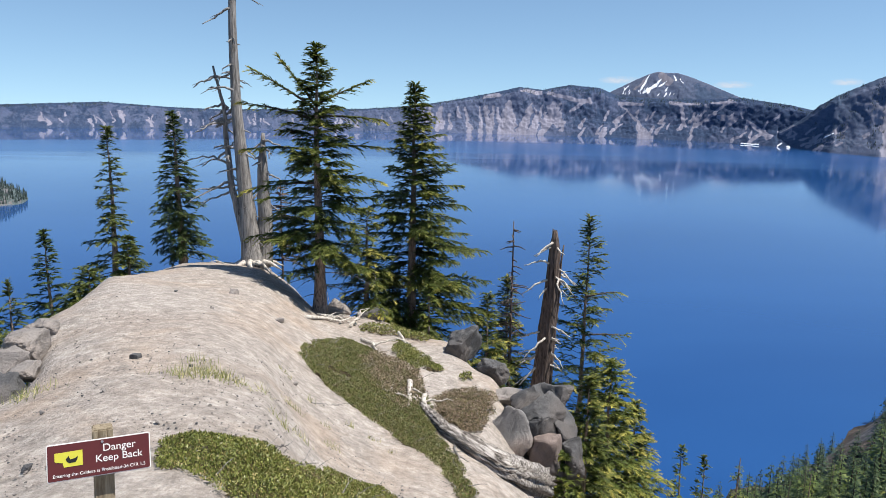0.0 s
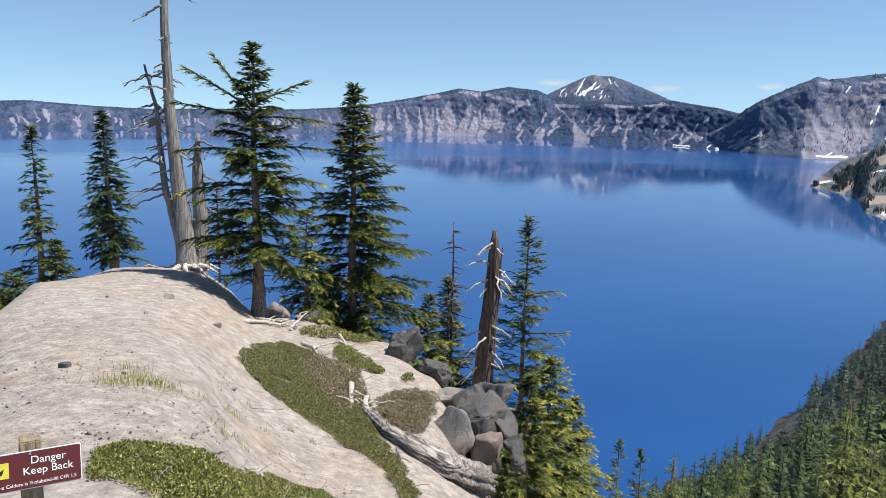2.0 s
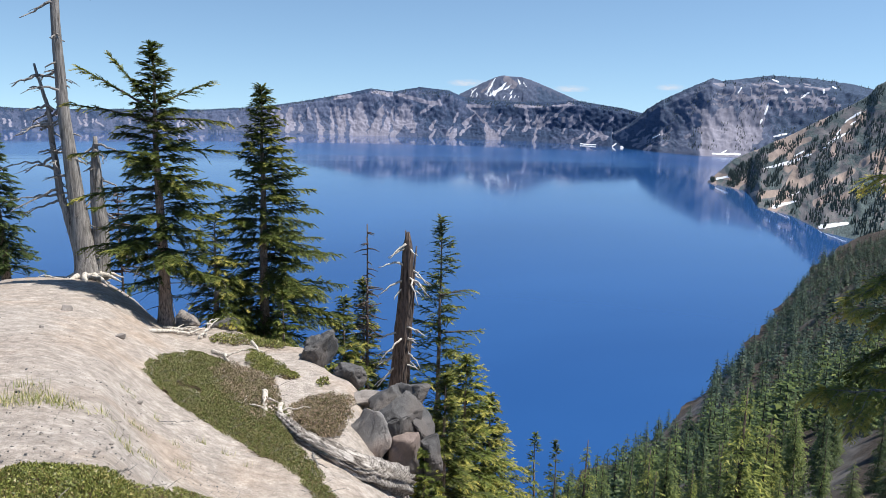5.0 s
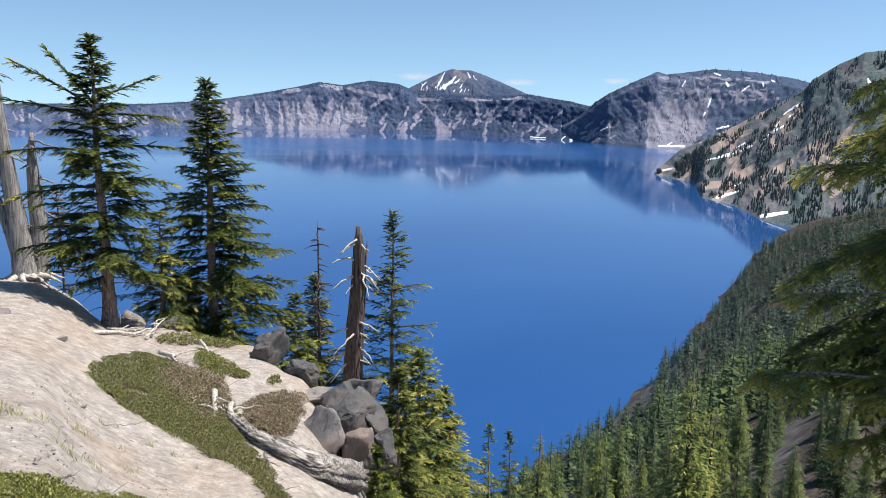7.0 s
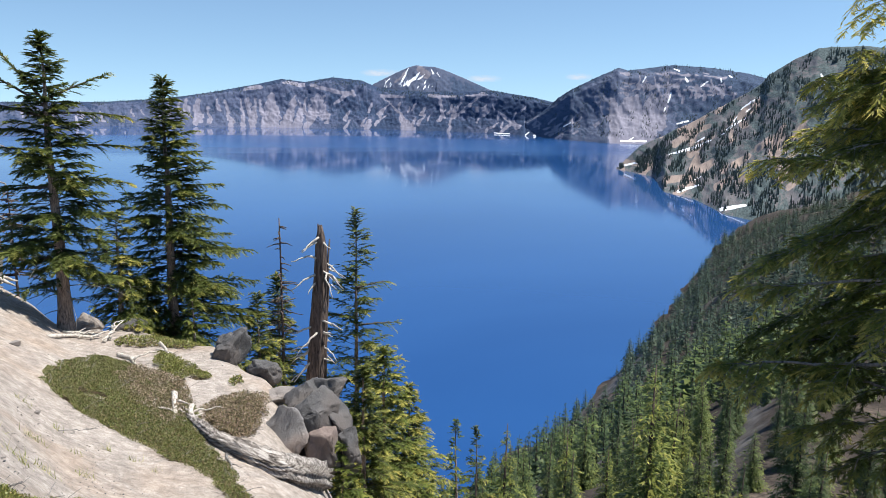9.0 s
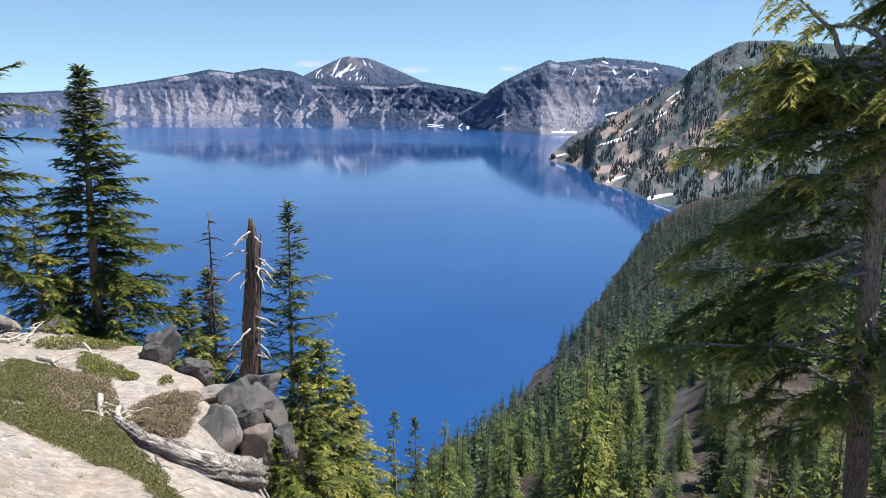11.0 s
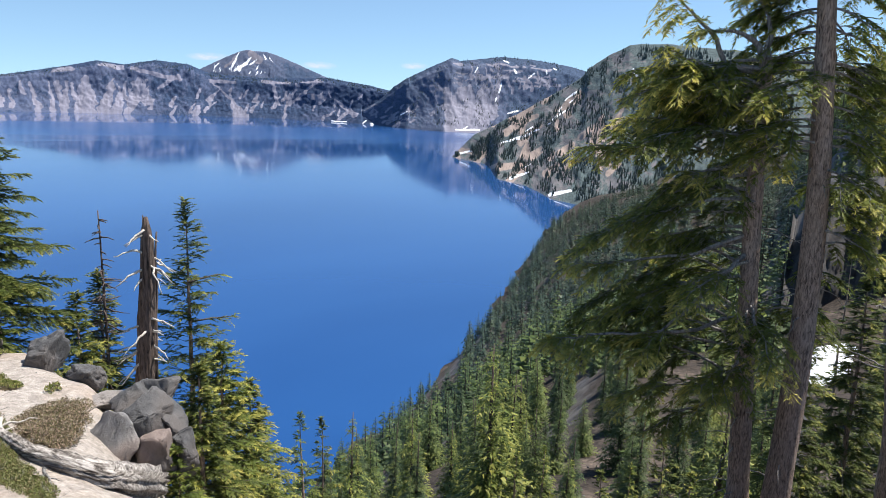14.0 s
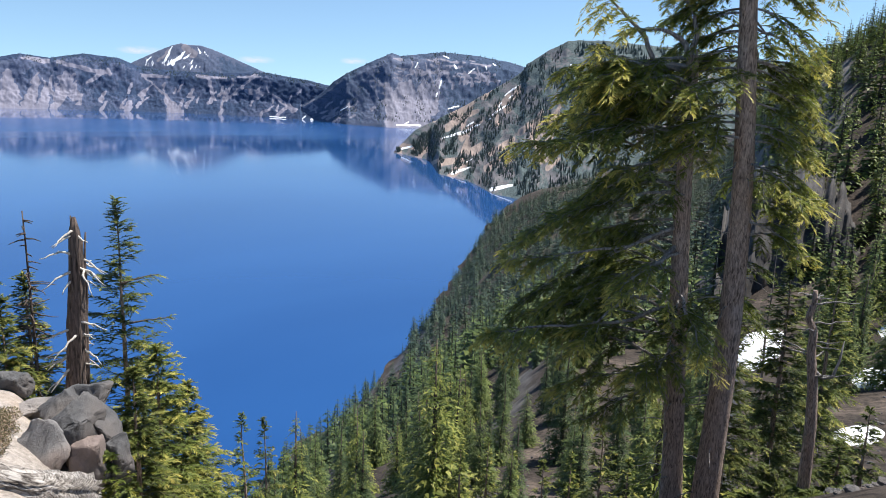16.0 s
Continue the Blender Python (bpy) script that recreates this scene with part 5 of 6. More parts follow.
cloud(21.3, 2.1, 260, 56)
cloud(28.6, 2.3, 200, 52)

# ---------------------------------------------------------------- things on the ridge


def spot(az, el):
    """The distance at which a sight line of that angle meets the near ground."""
    r = np.geomspace(1.5, 90, 900)
    under = ground_z(np.full_like(r, az), r) >= EYE_Z + r * math.tan(radians(el))
    return float(r[int(np.argmax(under))]) if under.any() else 90.0


def at(az, el, up=0.0, r=None):
    r = spot(az, el) if r is None else r
    p = ground_at(az, r)
    p.z += up
    return p


def rock_material(name, dark, light, tint):
    m, n, l, b = material(name, 0.85)
    v = coords(n, l)
    f = noise_tex(n, l, v, 3.2, 8, 0.65, 0.3)
    big = noise_tex(n, l, v, 0.9, 4, 0.5)
    fine = noise_tex(n, l, v, 40, 5, 0.7)
    col = ramp(n, l, f, [(0.3, dark), (0.7, light)])
    col = mix(n, l, ramp(n, l, big, [(0.48, grey(0)), (0.62, grey(0.8))]), col, tint)
    col = mix(n, l, 0.25, col, ramp(n, l, fine, [(0.3, dark), (0.7, light)]))
    l.new(col, b.inputs["Base Color"])
    bump(n, l, b, mathn(n, l, "ADD", f, mathn(n, l, "MULTIPLY", fine, 0.5)), 0.75, 0.06)
    return m


MAT_ROCK = rock_material("dark_lava_rock", (0.04, 0.04, 0.043), (0.15, 0.148, 0.15), (0.14, 0.12, 0.11))
MAT_ROCK_PINK = rock_material("pinkish_lava_rock", (0.14, 0.11, 0.1), (0.3, 0.235, 0.205), (0.17, 0.16, 0.16))
MAT_ROCK_GREY = rock_material("smooth_grey_lava_rock", (0.13, 0.128, 0.13), (0.3, 0.29, 0.285), (0.27, 0.2, 0.165))
MAT_ROCK_PALE = rock_material("pale_dusty_rock", (0.15, 0.135, 0.125), (0.36, 0.325, 0.3), (0.27, 0.23, 0.205))


def boulder_mesh(seed, size, points=13, fine=2, mat=None):
    """A broken block: the hull of a few scattered corners, its edges worn round, its faces slightly uneven."""
    rng = np.random.default_rng(seed)
    bm = bmesh.new()
    big = float(max(size))
    for k in range(points):
        d = rng.normal(size=3)
        d = np.sign(d) * np.abs(d) ** 0.6
        d *= (0.9 + 0.25 * rng.random()) / np.linalg.norm(d)
        bm.verts.new(Vector(d * size * 1.12))
    out = bmesh.ops.convex_hull(bm, input=list(bm.verts))
    bmesh.ops.delete(bm, geom=[g for g in set(out["geom_interior"]) | set(out["geom_unused"]) if isinstance(g, bmesh.types.BMVert) and g.is_valid], context="VERTS")
    bmesh.ops.dissolve_limit(bm, angle_limit=radians(14), verts=list(bm.verts), edges=list(bm.edges))
    if fine > 1:
        bmesh.ops.bevel(bm, geom=list(bm.edges), offset=0.1 * big, segments=3, affect="EDGES", profile=0.5, clamp_overlap=True)
    bmesh.ops.triangulate(bm, faces=list(bm.faces))
    for cut_length in ((0.3, 0.16, 0.09) if fine > 1 else (0.3,)):
        bmesh.ops.subdivide_edges(bm, edges=[e for e in bm.edges if e.calc_length() > cut_length * big], cuts=1, use_grid_fill=True)
        bmesh.ops.triangulate(bm, faces=[f for f in bm.faces if len(f.verts) > 3])
    for v in bm.verts:
        q = v.co / big
        crack = noise.fractal(q * 1.5 + Vector((0, 0, seed * 3.1)), 1.0, 2.0, 3)
        v.co += v.co.normalized() * big * (0.13 * noise.fractal(q * 1.4 + Vector((seed, 0, 0)), 1.0, 2.0, 3) + 0.035 * noise.fractal(q * 5 + Vector((0, seed, 0)), 0.8, 2.0, 4) - 0.1 * max(0.0, 1 - abs(crack) * 14))
    for f in bm.faces:
        f.smooth = fine > 1
    bmesh.ops.recalc_face_normals(bm, faces=list(bm.faces))
    me = bpy.data.meshes.new("boulder")
    bm.to_mesh(me)
    bm.free()
    me.materials.append(mat or MAT_ROCK)
    return me


def boulder(seed, az, el, r, size, label, mat=None, turn=(0, 0, 0), name="boulder", group="boulders on the ridge's edge", cuts=13):
    ob = new(name, boulder_mesh(seed, np.array(size), cuts, 2, mat))
    a = radians(az)
    ob.matrix_world = pose(math.sin(a) * r, math.cos(a) * r, EYE_Z + r * math.tan(radians(el)), *turn)
    return tagged(ob, label, "rock", group)


boulder(1, 2.0, -18.7, 12.4, (0.42, 0.3, 0.36), "dark angular boulder on the sandy edge", turn=(0, 20, 10))
boulder(2, 4.3, -20.8, 11.7, (0.34, 0.26, 0.28), "small dark angular boulder on the sandy edge", turn=(0, 15, 40))
boulder(3, 5.9, -25.9, 9.5, (0.36, 0.32, 0.46), "grey block with a smooth split face", MAT_ROCK_GREY, (8, 6, 20), cuts=12)
boulder(4, 8.1, -23.9, 9.9, (0.42, 0.36, 0.4), "dark grey block leaning in a boulder pile", turn=(0, -12, 60), cuts=13)
boulder(5, 10.3, -23.9, 10.1, (0.24, 0.36, 0.5), "tall slanting dark slab in a boulder pile", turn=(0, -24, 10), cuts=12)
boulder(6, 9.2, -27.0, 9.5, (0.34, 0.28, 0.42), "pinkish broken block at the foot of a boulder pile", MAT_ROCK_PINK, (0, 10, 80), cuts=12)
boulder(7, 11.0, -26.9, 9.8, (0.26, 0.28, 0.4), "dark block wedged at the end of a boulder pile", turn=(0, 5, 30))
boulder(8, 7.7, -22.3, 10.5, (0.36, 0.34, 0.2), "rounded dark rock on top of a boulder pile")
boulder(9, 9.6, -22.2, 10.6, (0.3, 0.3, 0.22), "small dark rock on top of a boulder pile", turn=(0, 0, 50))
boulder(10, 7.6, -27.2, 9.9, (0.4, 0.4, 0.45), "dark rock buried inside a boulder pile")
boulder(11, 5.6, -22.6, 10.8, (0.4, 0.3, 0.12), "flat grey slab half buried in sand", MAT_ROCK_PALE)
boulder(12, 3.6, -22.3, 10.9, (0.3, 0.25, 0.08), "thin grey slab half buried in sand", MAT_ROCK_PALE)
boulder(13, -31.3, -16.7, 8.9, (0.26, 0.3, 0.2), "pale rounded boulder on the knoll's outer flank", MAT_ROCK_PALE)
boulder(14, -32.6, -17.9, 8.5, (0.22, 0.24, 0.19), "pale cracked boulder on the knoll's outer flank", MAT_ROCK_PALE, (0, 0, 60))
boulder(15, -31.7, -18.6, 8.0, (0.16, 0.2, 0.14), "small pale boulder on the knoll's outer flank", MAT_ROCK_PALE)
boulder(16, -30.1, -15.7, 9.7, (0.2, 0.2, 0.13), "dusty boulder sunk in pumice", MAT_ROCK_PALE)
boulder(17, -33.5, -19.2, 7.9, (0.3, 0.3, 0.3), "dark shaded boulder below the knoll", MAT_ROCK)
boulder(18, -8.7, -15.9, 15.4, (0.34, 0.3, 0.26), "grey boulder between the tree trunks", MAT_ROCK_PALE)
boulder(19, -5.6, -16.6, 15.2, (0.32, 0.3, 0.3), "dark boulder at the foot of the trees")
for k, (az, el, s) in enumerate([(-24.2, -18.55, 0.05), (-16.75, -14.35, 0.09), (-13.25, -16.75, 0.07), (-29.3, -25.3, 0.03), (-26.5, -20.6, 0.028), (-22.9, -23.4, 0.025), (-20.2, -19.6, 0.02), (-12.1, -21.6, 0.03),
                                 (-18.4, -15.4, 0.03), (-21.0, -13.9, 0.025), (-27.0, -16.4, 0.03), (-28.0, -18.0, 0.025), (-32.0, -25.0, 0.03), (-15.3, -24.6, 0.02), (-30.5, -21.5, 0.03)]):
    p = at(az, el, s * 0.3)
    ob = new("stone", boulder_mesh(200 + k, np.array([s * 1.3, s, s * 0.8]), 9, 1, MAT_ROCK if k % 3 == 0 else MAT_ROCK_PALE))
    ob.matrix_world = pose(p.x, p.y, p.z, 0, 0, 37 * k)
    tagged(ob, "loose brownish stone lying on pale pumice", "stone", "loose stones on the pumice")


_p = at(57.9, -28.0)
_s = new("stone", boulder_mesh(240, np.array([0.15, 0.13, 0.1]), 14, 2, MAT_ROCK_PINK))
_s.matrix_world = pose(_p.x, _p.y, _p.z + 0.06, 0, 0, 20)
tagged(_s, "round reddish stone lodged between two trunks", "stone")


def gravel(count, name, label, size, box, seed, mats):
    """Pebbles too many to count, half sunk in the ground."""
    rng = np.random.default_rng(seed)
    bm = bmesh.new()
    bmesh.ops.create_icosphere(bm, subdivisions=1, radius=1.0)
    unit = np.array([v.co[:] for v in bm.verts])
    tri = np.array([[q.index for q in f.verts] for f in bm.faces])
    bm.free()
    b = Builder()
    azs, rs = box[0] + (box[1] - box[0]) * rng.random(count), box[2] * (box[3] / box[2]) ** rng.random(count)
    for p in np.stack([np.sin(np.radians(azs)) * rs, np.cos(np.radians(azs)) * rs, ground_z(azs, rs)], 1):
        x, y, z = p
        s = size * (0.4 + rng.random() ** 3 * 2.0)
        v = unit * (0.7 + 0.5 * rng.random(unit.shape)) * [s, s, s * 0.65] + [x, y, z + 0.1 * s]
        b.add(v, tri)
    return tagged(new(name, b.mesh(name, mats, False, False)), label, "gravel", kind="stuff")


gravel(6500, "gravel", "grey and white pebbles strewn over the pumice", 0.005, (-36, 4, 2.4, 10), 1, MAT_ROCK_PALE)
gravel(1800, "gravel", "dark pebbles strewn over the pumice", 0.0055, (-34, 4, 2.6, 12), 2, MAT_ROCK)
gravel(1500, "rubble", "brown lava rubble on the steep slope", 0.07, (38, 74, 14, 60), 3, MAT_ROCK)


# mats of low evergreen shrub
def leaf_material(name, dark, light, dry, dry_from):
    m, n, l, b = material(name, 0.45)
    rnd = random_value(n)
    l.new(ramp(n, l, rnd, [(0.0, dark), (dry_from * 0.8, light), (dry_from, dry), (1.0, tuple(c * 1.3 for c in dry))]), b.inputs["Base Color"])
    return m


MAT_MAT = leaf_material("mat_shrub_leaves", (0.07, 0.09, 0.018), (0.24, 0.26, 0.06), (0.3, 0.24, 0.1), 0.93)
MAT_MAT_OLIVE = leaf_material("olive_shrub_leaves", (0.055, 0.075, 0.017), (0.19, 0.215, 0.052), (0.24, 0.18, 0.1), 0.86)
MAT_MAT_DRY = leaf_material("dry_shrub_leaves", (0.085, 0.085, 0.04), (0.22, 0.19, 0.085), (0.3, 0.22, 0.16), 0.55)
MAT_LITTER = plain_rough("gap_shade_litter", (0.045, 0.035, 0.022), (0.13, 0.1, 0.06), 9.0, 0.8, 0.03)
MAT_GRASS = leaf_material("dry_grass", (0.15, 0.18, 0.05), (0.3, 0.32, 0.1), (0.45, 0.4, 0.2), 0.7)


def inside(poly, x, y):
    hit = False
    for (x0, y0), (x1, y1) in zip(poly, poly[1:] + poly[:1]):
        if (y0 > y) != (y1 > y) and x < (x1 - x0) * (y - y0) / (y1 - y0) + x0:
            hit = not hit
    return hit


def rim_distance(poly, x, y):
    best = 9.0
    for (x0, y0), (x1, y1) in zip(poly, poly[1:] + poly[:1]):
        dx, dy = x1 - x0, y1 - y0
        t = max(0.0, min(1.0, ((x - x0) * dx + (y - y0) * dy) / (dx * dx + dy * dy + 1e-9)))
        best = min(best, math.hypot(x - x0 - t * dx, y - y0 - t * dy))
    return best


def shrub_mat(corners, seed, density, leaf, height, mat, label, bare=-0.42, twigs=160):
    """A cushion of small upright leaves over litter; corners are sight angles of its outline."""
    rng = np.random.default_rng(seed)
    poly = []
    for az, el in corners:
        r = spot(az, el)
        poly.append((math.sin(radians(az)) * r, math.cos(radians(az)) * r))
    xs, ys = zip(*poly)
    root = new("shrub_mat")
    b, under, twig = Builder(), Builder(), Builder()
    area = (max(xs) - min(xs)) * (max(ys) - min(ys))
    P, D, N, L, R = [], [], [], [], []
    n = int(area * density)
    X, Y = min(xs) + (max(xs) - min(xs)) * rng.random(n), min(ys) + (max(ys) - min(ys)) * rng.random(n)
    Z = ground_z(np.degrees(np.arctan2(X, Y)), np.hypot(X, Y))
    for i, (x, y, z) in enumerate(zip(X.tolist(), Y.tolist(), Z.tolist())):
        if not inside(poly, x, y):
            continue
        rim = rim_distance(poly, x, y) + 0.12 * noise.fractal(Vector((x * 3, y * 3, seed)), 1.0, 2.0, 3)
        if rim < 0.02 or rng.random() > rim * 9 + 0.15 or noise.fractal(Vector((x * 1.7, y * 1.7, seed + 5)), 1.0, 2.0, 4) < bare:
            continue
        hgt = height * min(1, rim * 4) * (0.55 + 0.5 * noise.fractal(Vector((x * 4, y * 4, seed + 9)), 1.0, 2.0, 3) + 0.4)
        P.append((x, y, z + 0.015 + max(0.3 * height, hgt) * (0.35 + 0.65 * rng.random())))
        R.append(rim)
        D.append(rng.normal(0, 0.7, 3) + [0, 0, 0.9])
        N.append(rng.normal(0, 1, 3))
        L.append(leaf * (0.6 + 0.7 * rng.random()))
        if i % twigs == 0:
            c = branch_curve(rng, np.array([x, y, z]), rng.random() * 6.28, 0.12 + 0.15 * rng.random(), 0.5, 0.2, 0.3, 5)
            twig.tube(c, np.linspace(0.005, 0.002, 5), 4)
    L = np.array(L)
    b.blades(np.array(P), np.array(D), np.array(N), L, L * 0.62, np.zeros(len(L)))
    # brown litter lying under the leaves; its dark colour stands in for shade in the gaps
    low = np.array([p for p, q in zip(P, R) if q > 0.1])[::4].copy()
    low[:, 2] = ground_z(np.degrees(np.arctan2(low[:, 0], low[:, 1])), np.hypot(low[:, 0], low[:, 1])) + 0.012
    k = len(low)
    under.blades(low, rng.normal(0, 1, (k, 3)) * [1, 1, 0.1], np.array([0, 0, 1.0]) + rng.normal(0, 0.15, (k, 3)), np.full(k, 0.07), np.full(k, 0.05), np.zeros(k))
    child("litter", under.mesh("litter", MAT_LITTER), root, "brown leaf litter, dark as shade in the gaps", "stuff")
    child("leaves", b.mesh("leaves", mat), root, "small upright leaves", "stuff")
    if twig.n:
        child("branchwood", twig.mesh("branchwood", MAT_DEAD, False, False), root, "", "stuff")
    return tagged(root, label, "shrub", "mats of low shrub")


shrub_mat([(-23.4, -24.9), (-20.8, -24.7), (-18.2, -25.1), (-14.2, -26.4), (-9.6, -28.0), (-5.0, -29.6), (-2.5, -30.8), (-3.0, -33.5), (-14, -32.5), (-17.5, -30.0), (-20.1, -27.8), (-23.2, -26.8)],
          1, 23000, 0.016, 0.08, MAT_MAT, "dense green mat of small-leaved shrub beside a sign", -0.9, 900)
shrub_mat([(-12.0, -19.2), (-10.9, -18.2), (-8.2, -18.15), (-6.2, -18.9), (-3.8, -20.2), (-1.6, -21.8), (-0.7, -23.6), (-0.3, -25.5), (1.6, -27.4), (3.2, -29.4), (4.2, -31.5), (2.2, -31), (0.6, -29.0), (-1.8, -27.2), (-6.0, -24.6), (-9.2, -22.3), (-11.3, -20.4)],
          2, 13000, 0.018, 0.075, MAT_MAT_OLIVE, "long olive-green mat of shrub down a sandy slope", -0.6, 400)
shrub_mat([(-4.6, -18.6), (-3.2, -18.5), (-1.2, -19.6), (0.3, -20.8), (-0.4, -21.3), (-2.2, -21.0), (-3.9, -19.8)], 3, 8000, 0.026, 0.1, MAT_MAT, "small green mat of shrub on pale sand")
shrub_mat([(-0.9, -22.9), (0.8, -22.5), (2.6, -22.3), (4.9, -22.7), (4.9, -24.0), (3.8, -25.6), (2.2, -25.9), (0.9, -25.0), (-0.6, -24.4)], 4, 8500, 0.022, 0.17, MAT_MAT_DRY, "greyish dry shrub above a fallen log")
shrub_mat([(-7.0, -17.15), (-4.4, -17.35), (-2.0, -17.9), (-0.5, -18.3), (-1.5, -18.6), (-4.0, -18.1), (-6.8, -17.7)], 5, 1800, 0.034, 0.1, MAT_MAT, "narrow green strip of shrub under the trees")
shrub_mat([(-7.4, -19.5), (-5.6, -19.4), (-4.0, -19.9), (-1.9, -20.7), (-1.0, -22.6), (-1.4, -24.2), (-3.4, -24.2), (-5.0, -22.9), (-6.6, -21.4)], 6, 6000, 0.022, 0.16, MAT_MAT_DRY, "brownish woody shrub amid the green mat")
shrub_mat([(1.0, -21.0), (2.4, -20.9), (3.0, -21.4), (1.8, -21.7)], 7, 3000, 0.034, 0.08, MAT_MAT, "tiny green tuft of shrub on pale sand")


def grass_tuft(az, el, wide, blades, seed, tall=0.09):
    rng = np.random.default_rng(seed)
    p = at(az, el)
    b = Builder()
    n = blades
    base = rng.normal(0, wide, (n, 3)) * [1, 0.7, 0]
    for q in base:
        x, y = p.x + q[0], p.y + q[1]
        q[2] = float(ground_z(math.degrees(math.atan2(x, y)), math.hypot(x, y))) - p.z - 0.005
    d = rng.normal(0, 0.35, (n, 3)) + [0, 0, 1]
    L = tall * (0.5 + 0.9 * rng.random(n))
    b.blades(base, d, rng.normal(0, 1, (n, 3)), L, np.full(n, 0.006), np.zeros(n))
    ob = new("grass_tuft", b.mesh("grass_tuft", MAT_GRASS))
    ob.matrix_world = pose(p.x, p.y, p.z)
    return tagged(ob, "sparse tuft of yellow-green grass on pumice", "grass", "grass tufts on the slope", "stuff")


for k, (az, el, w, n) in enumerate([(-18.9, -20.2, 0.16, 160), (-20.3, -20.2, 0.12, 120), (-17.9, -20.6, 0.14, 140), (-19.4, -19.3, 0.1, 60), (-12.3, -23.4, 0.04, 40), (-13.2, -24.6, 0.05, 30), (-11.9, -25.5, 0.06, 30), (-9.9, -24.8, 0.03, 20),
                                    (-7.6, -25.0, 0.03, 24), (-12.9, -20.7, 0.04, 20), (-10.9, -22.9, 0.03, 16), (-31.5, -20.1, 0.12, 110), (-5.8, -26.0, 0.03, 20), (-14.5, -22.1, 0.04, 20), (-4.2, -27.2, 0.03, 20), (-9.0, -26.6, 0.04, 24)]):
    grass_tuft(az, el, w, n, 300 + k)

# ---------------------------------------------------------------- fallen wood


MAT_LOG, _n, _l, _b = material("fluted_log_wood", 0.9)
_m = _n.new("ShaderNodeMapping")
_m.vector_type = "TEXTURE"
_m.inputs["Rotation"].default_value, _m.inputs["Scale"].default_value = (0, radians(12), radians(-41)), (12, 1, 1)
_l.new(_n.new("ShaderNodeTexCoord").outputs["Object"], _m.inputs["Vector"])
_f = noise_tex(_n, _l, _m.outputs[0], 22, 7, 0.65, 0.5)
_l.new(ramp(_n, _l, _f, [(0.38, (0.05, 0.042, 0.037)), (0.5, (0.24, 0.215, 0.195)), (0.62, (0.5, 0.47, 0.44))]), _b.inputs["Base Color"])
bump(_n, _l, _b, _f, 1.0, 0.03)


def fallen_log():
    rng = np.random.default_rng(3)
    ctrl = [(-1.65, -23.5, 0.02), (0.56, -25.6, 0.05), (3.04, -27.2, 0.09), (5.52, -28.5, 0.12), (7.2, -29.1, 0.14), (8.8, -29.6, 0.16)]
    pts = np.array([tuple(at(*c)) for c in ctrl])
    tt = np.linspace(0, len(pts) - 1, 26)
    line = np.stack([np.interp(tt, np.arange(len(pts)), pts[:, k]) for k in range(3)], 1)
    b = Builder()
    b.tube(line, np.interp(tt, range(6), [0.06, 0.09, 0.12, 0.15, 0.18, 0.2]), 30, rng, 0.5)
    root = new("fallen_log")
    child("trunk", b.mesh("trunk", MAT_LOG, True, False), root, "grey fluted weathered trunk")
    s = Builder()
    for i in range(26):
        a = rng.random() * 6.28
        o = np.array([math.cos(a) * 0.12, 0.03, math.sin(a) * 0.14])
        c = line[-2] + o
        e = line[-1] + (line[-1] - line[-4]) * (0.1 + 0.4 * rng.random()) + o * (1 + 0.4 * rng.random())
        s.tube(np.linspace(c, e, 4), [0.035, 0.03, 0.02, 0.005], 5, rng, 0.3)
    child("splintered_end", s.mesh("splintered_end", MAT_BLEACHED, True, False), root, "pale splintered butt end", "stuff")
    tagged(root, "thick weathered log lying down the sandy slope", "log")





def dead_branch(seed, way, radius, label, mat=None, twigs=3):
    rng = np.random.default_rng(seed)
    pts = np.array([tuple(at(a, e, u)) for a, e, u in way])
    tt = np.linspace(0, len(pts) - 1, 12)
    line = np.stack([np.interp(tt, np.arange(len(pts)), pts[:, k]) for k in range(3)], 1) + np.concatenate([[[0, 0, 0]], np.cumsum(rng.normal(0, 0.012, (11, 3)) * [1, 1, 0.4], 0)])
    b = Builder()
    b.tube(line, np.linspace(radius, radius * 0.35, 12), 8, rng, 0.3)
    for i in range(twigs):
        c = branch_curve(rng, on_line(line, 0.2 + 0.7 * rng.random()), rng.random() * 6.28, 0.15 + 0.25 * rng.random(), 0.4, 0.3, 0.4, 7)
        b.tube(c, np.linspace(radius * 0.5, radius * 0.15, 7), 6)
    return tagged(new("dead_branch", b.mesh("dead_branch", mat or MAT_BLEACHED, True, False)), label, "branch", "bleached wood on the slope")


fallen_log()
W = "bleached dead branch lying on pale sand"
dead_branch(1, [(-11.2, -16.5, 0.02), (-9.6, -16.7, 0.03), (-8.2, -17.1, 0.05), (-7.0, -17.0, 0.12)], 0.04, W, twigs=6)
dead_branch(2, [(-10.2, -16.3, 0.02), (-8.8, -16.8, 0.08), (-7.4, -17.1, 0.03)], 0.03, W, twigs=4)
dead_branch(3, [(-7.6, -17.3, 0.0), (-7.0, -16.9, 0.2)], 0.035, "bleached root stub standing on the sand")
dead_branch(4, [(-7.2, -17.2, 0.0), (-6.7, -17.0, 0.25)], 0.03, "bleached root stub standing on the sand")
dead_branch(5, [(-6.6, -18.4, 0.03), (-5.6, -18.9, 0.06), (-4.9, -19.7, 0.02)], 0.04, "curved bleached root beside a shrub mat")
dead_branch(6, [(-3.6, -18.2, 0.12), (-3.2, -18.8, 0.06), (-3.0, -19.3, 0.0)], 0.03, "curved bleached root beside a shrub mat")
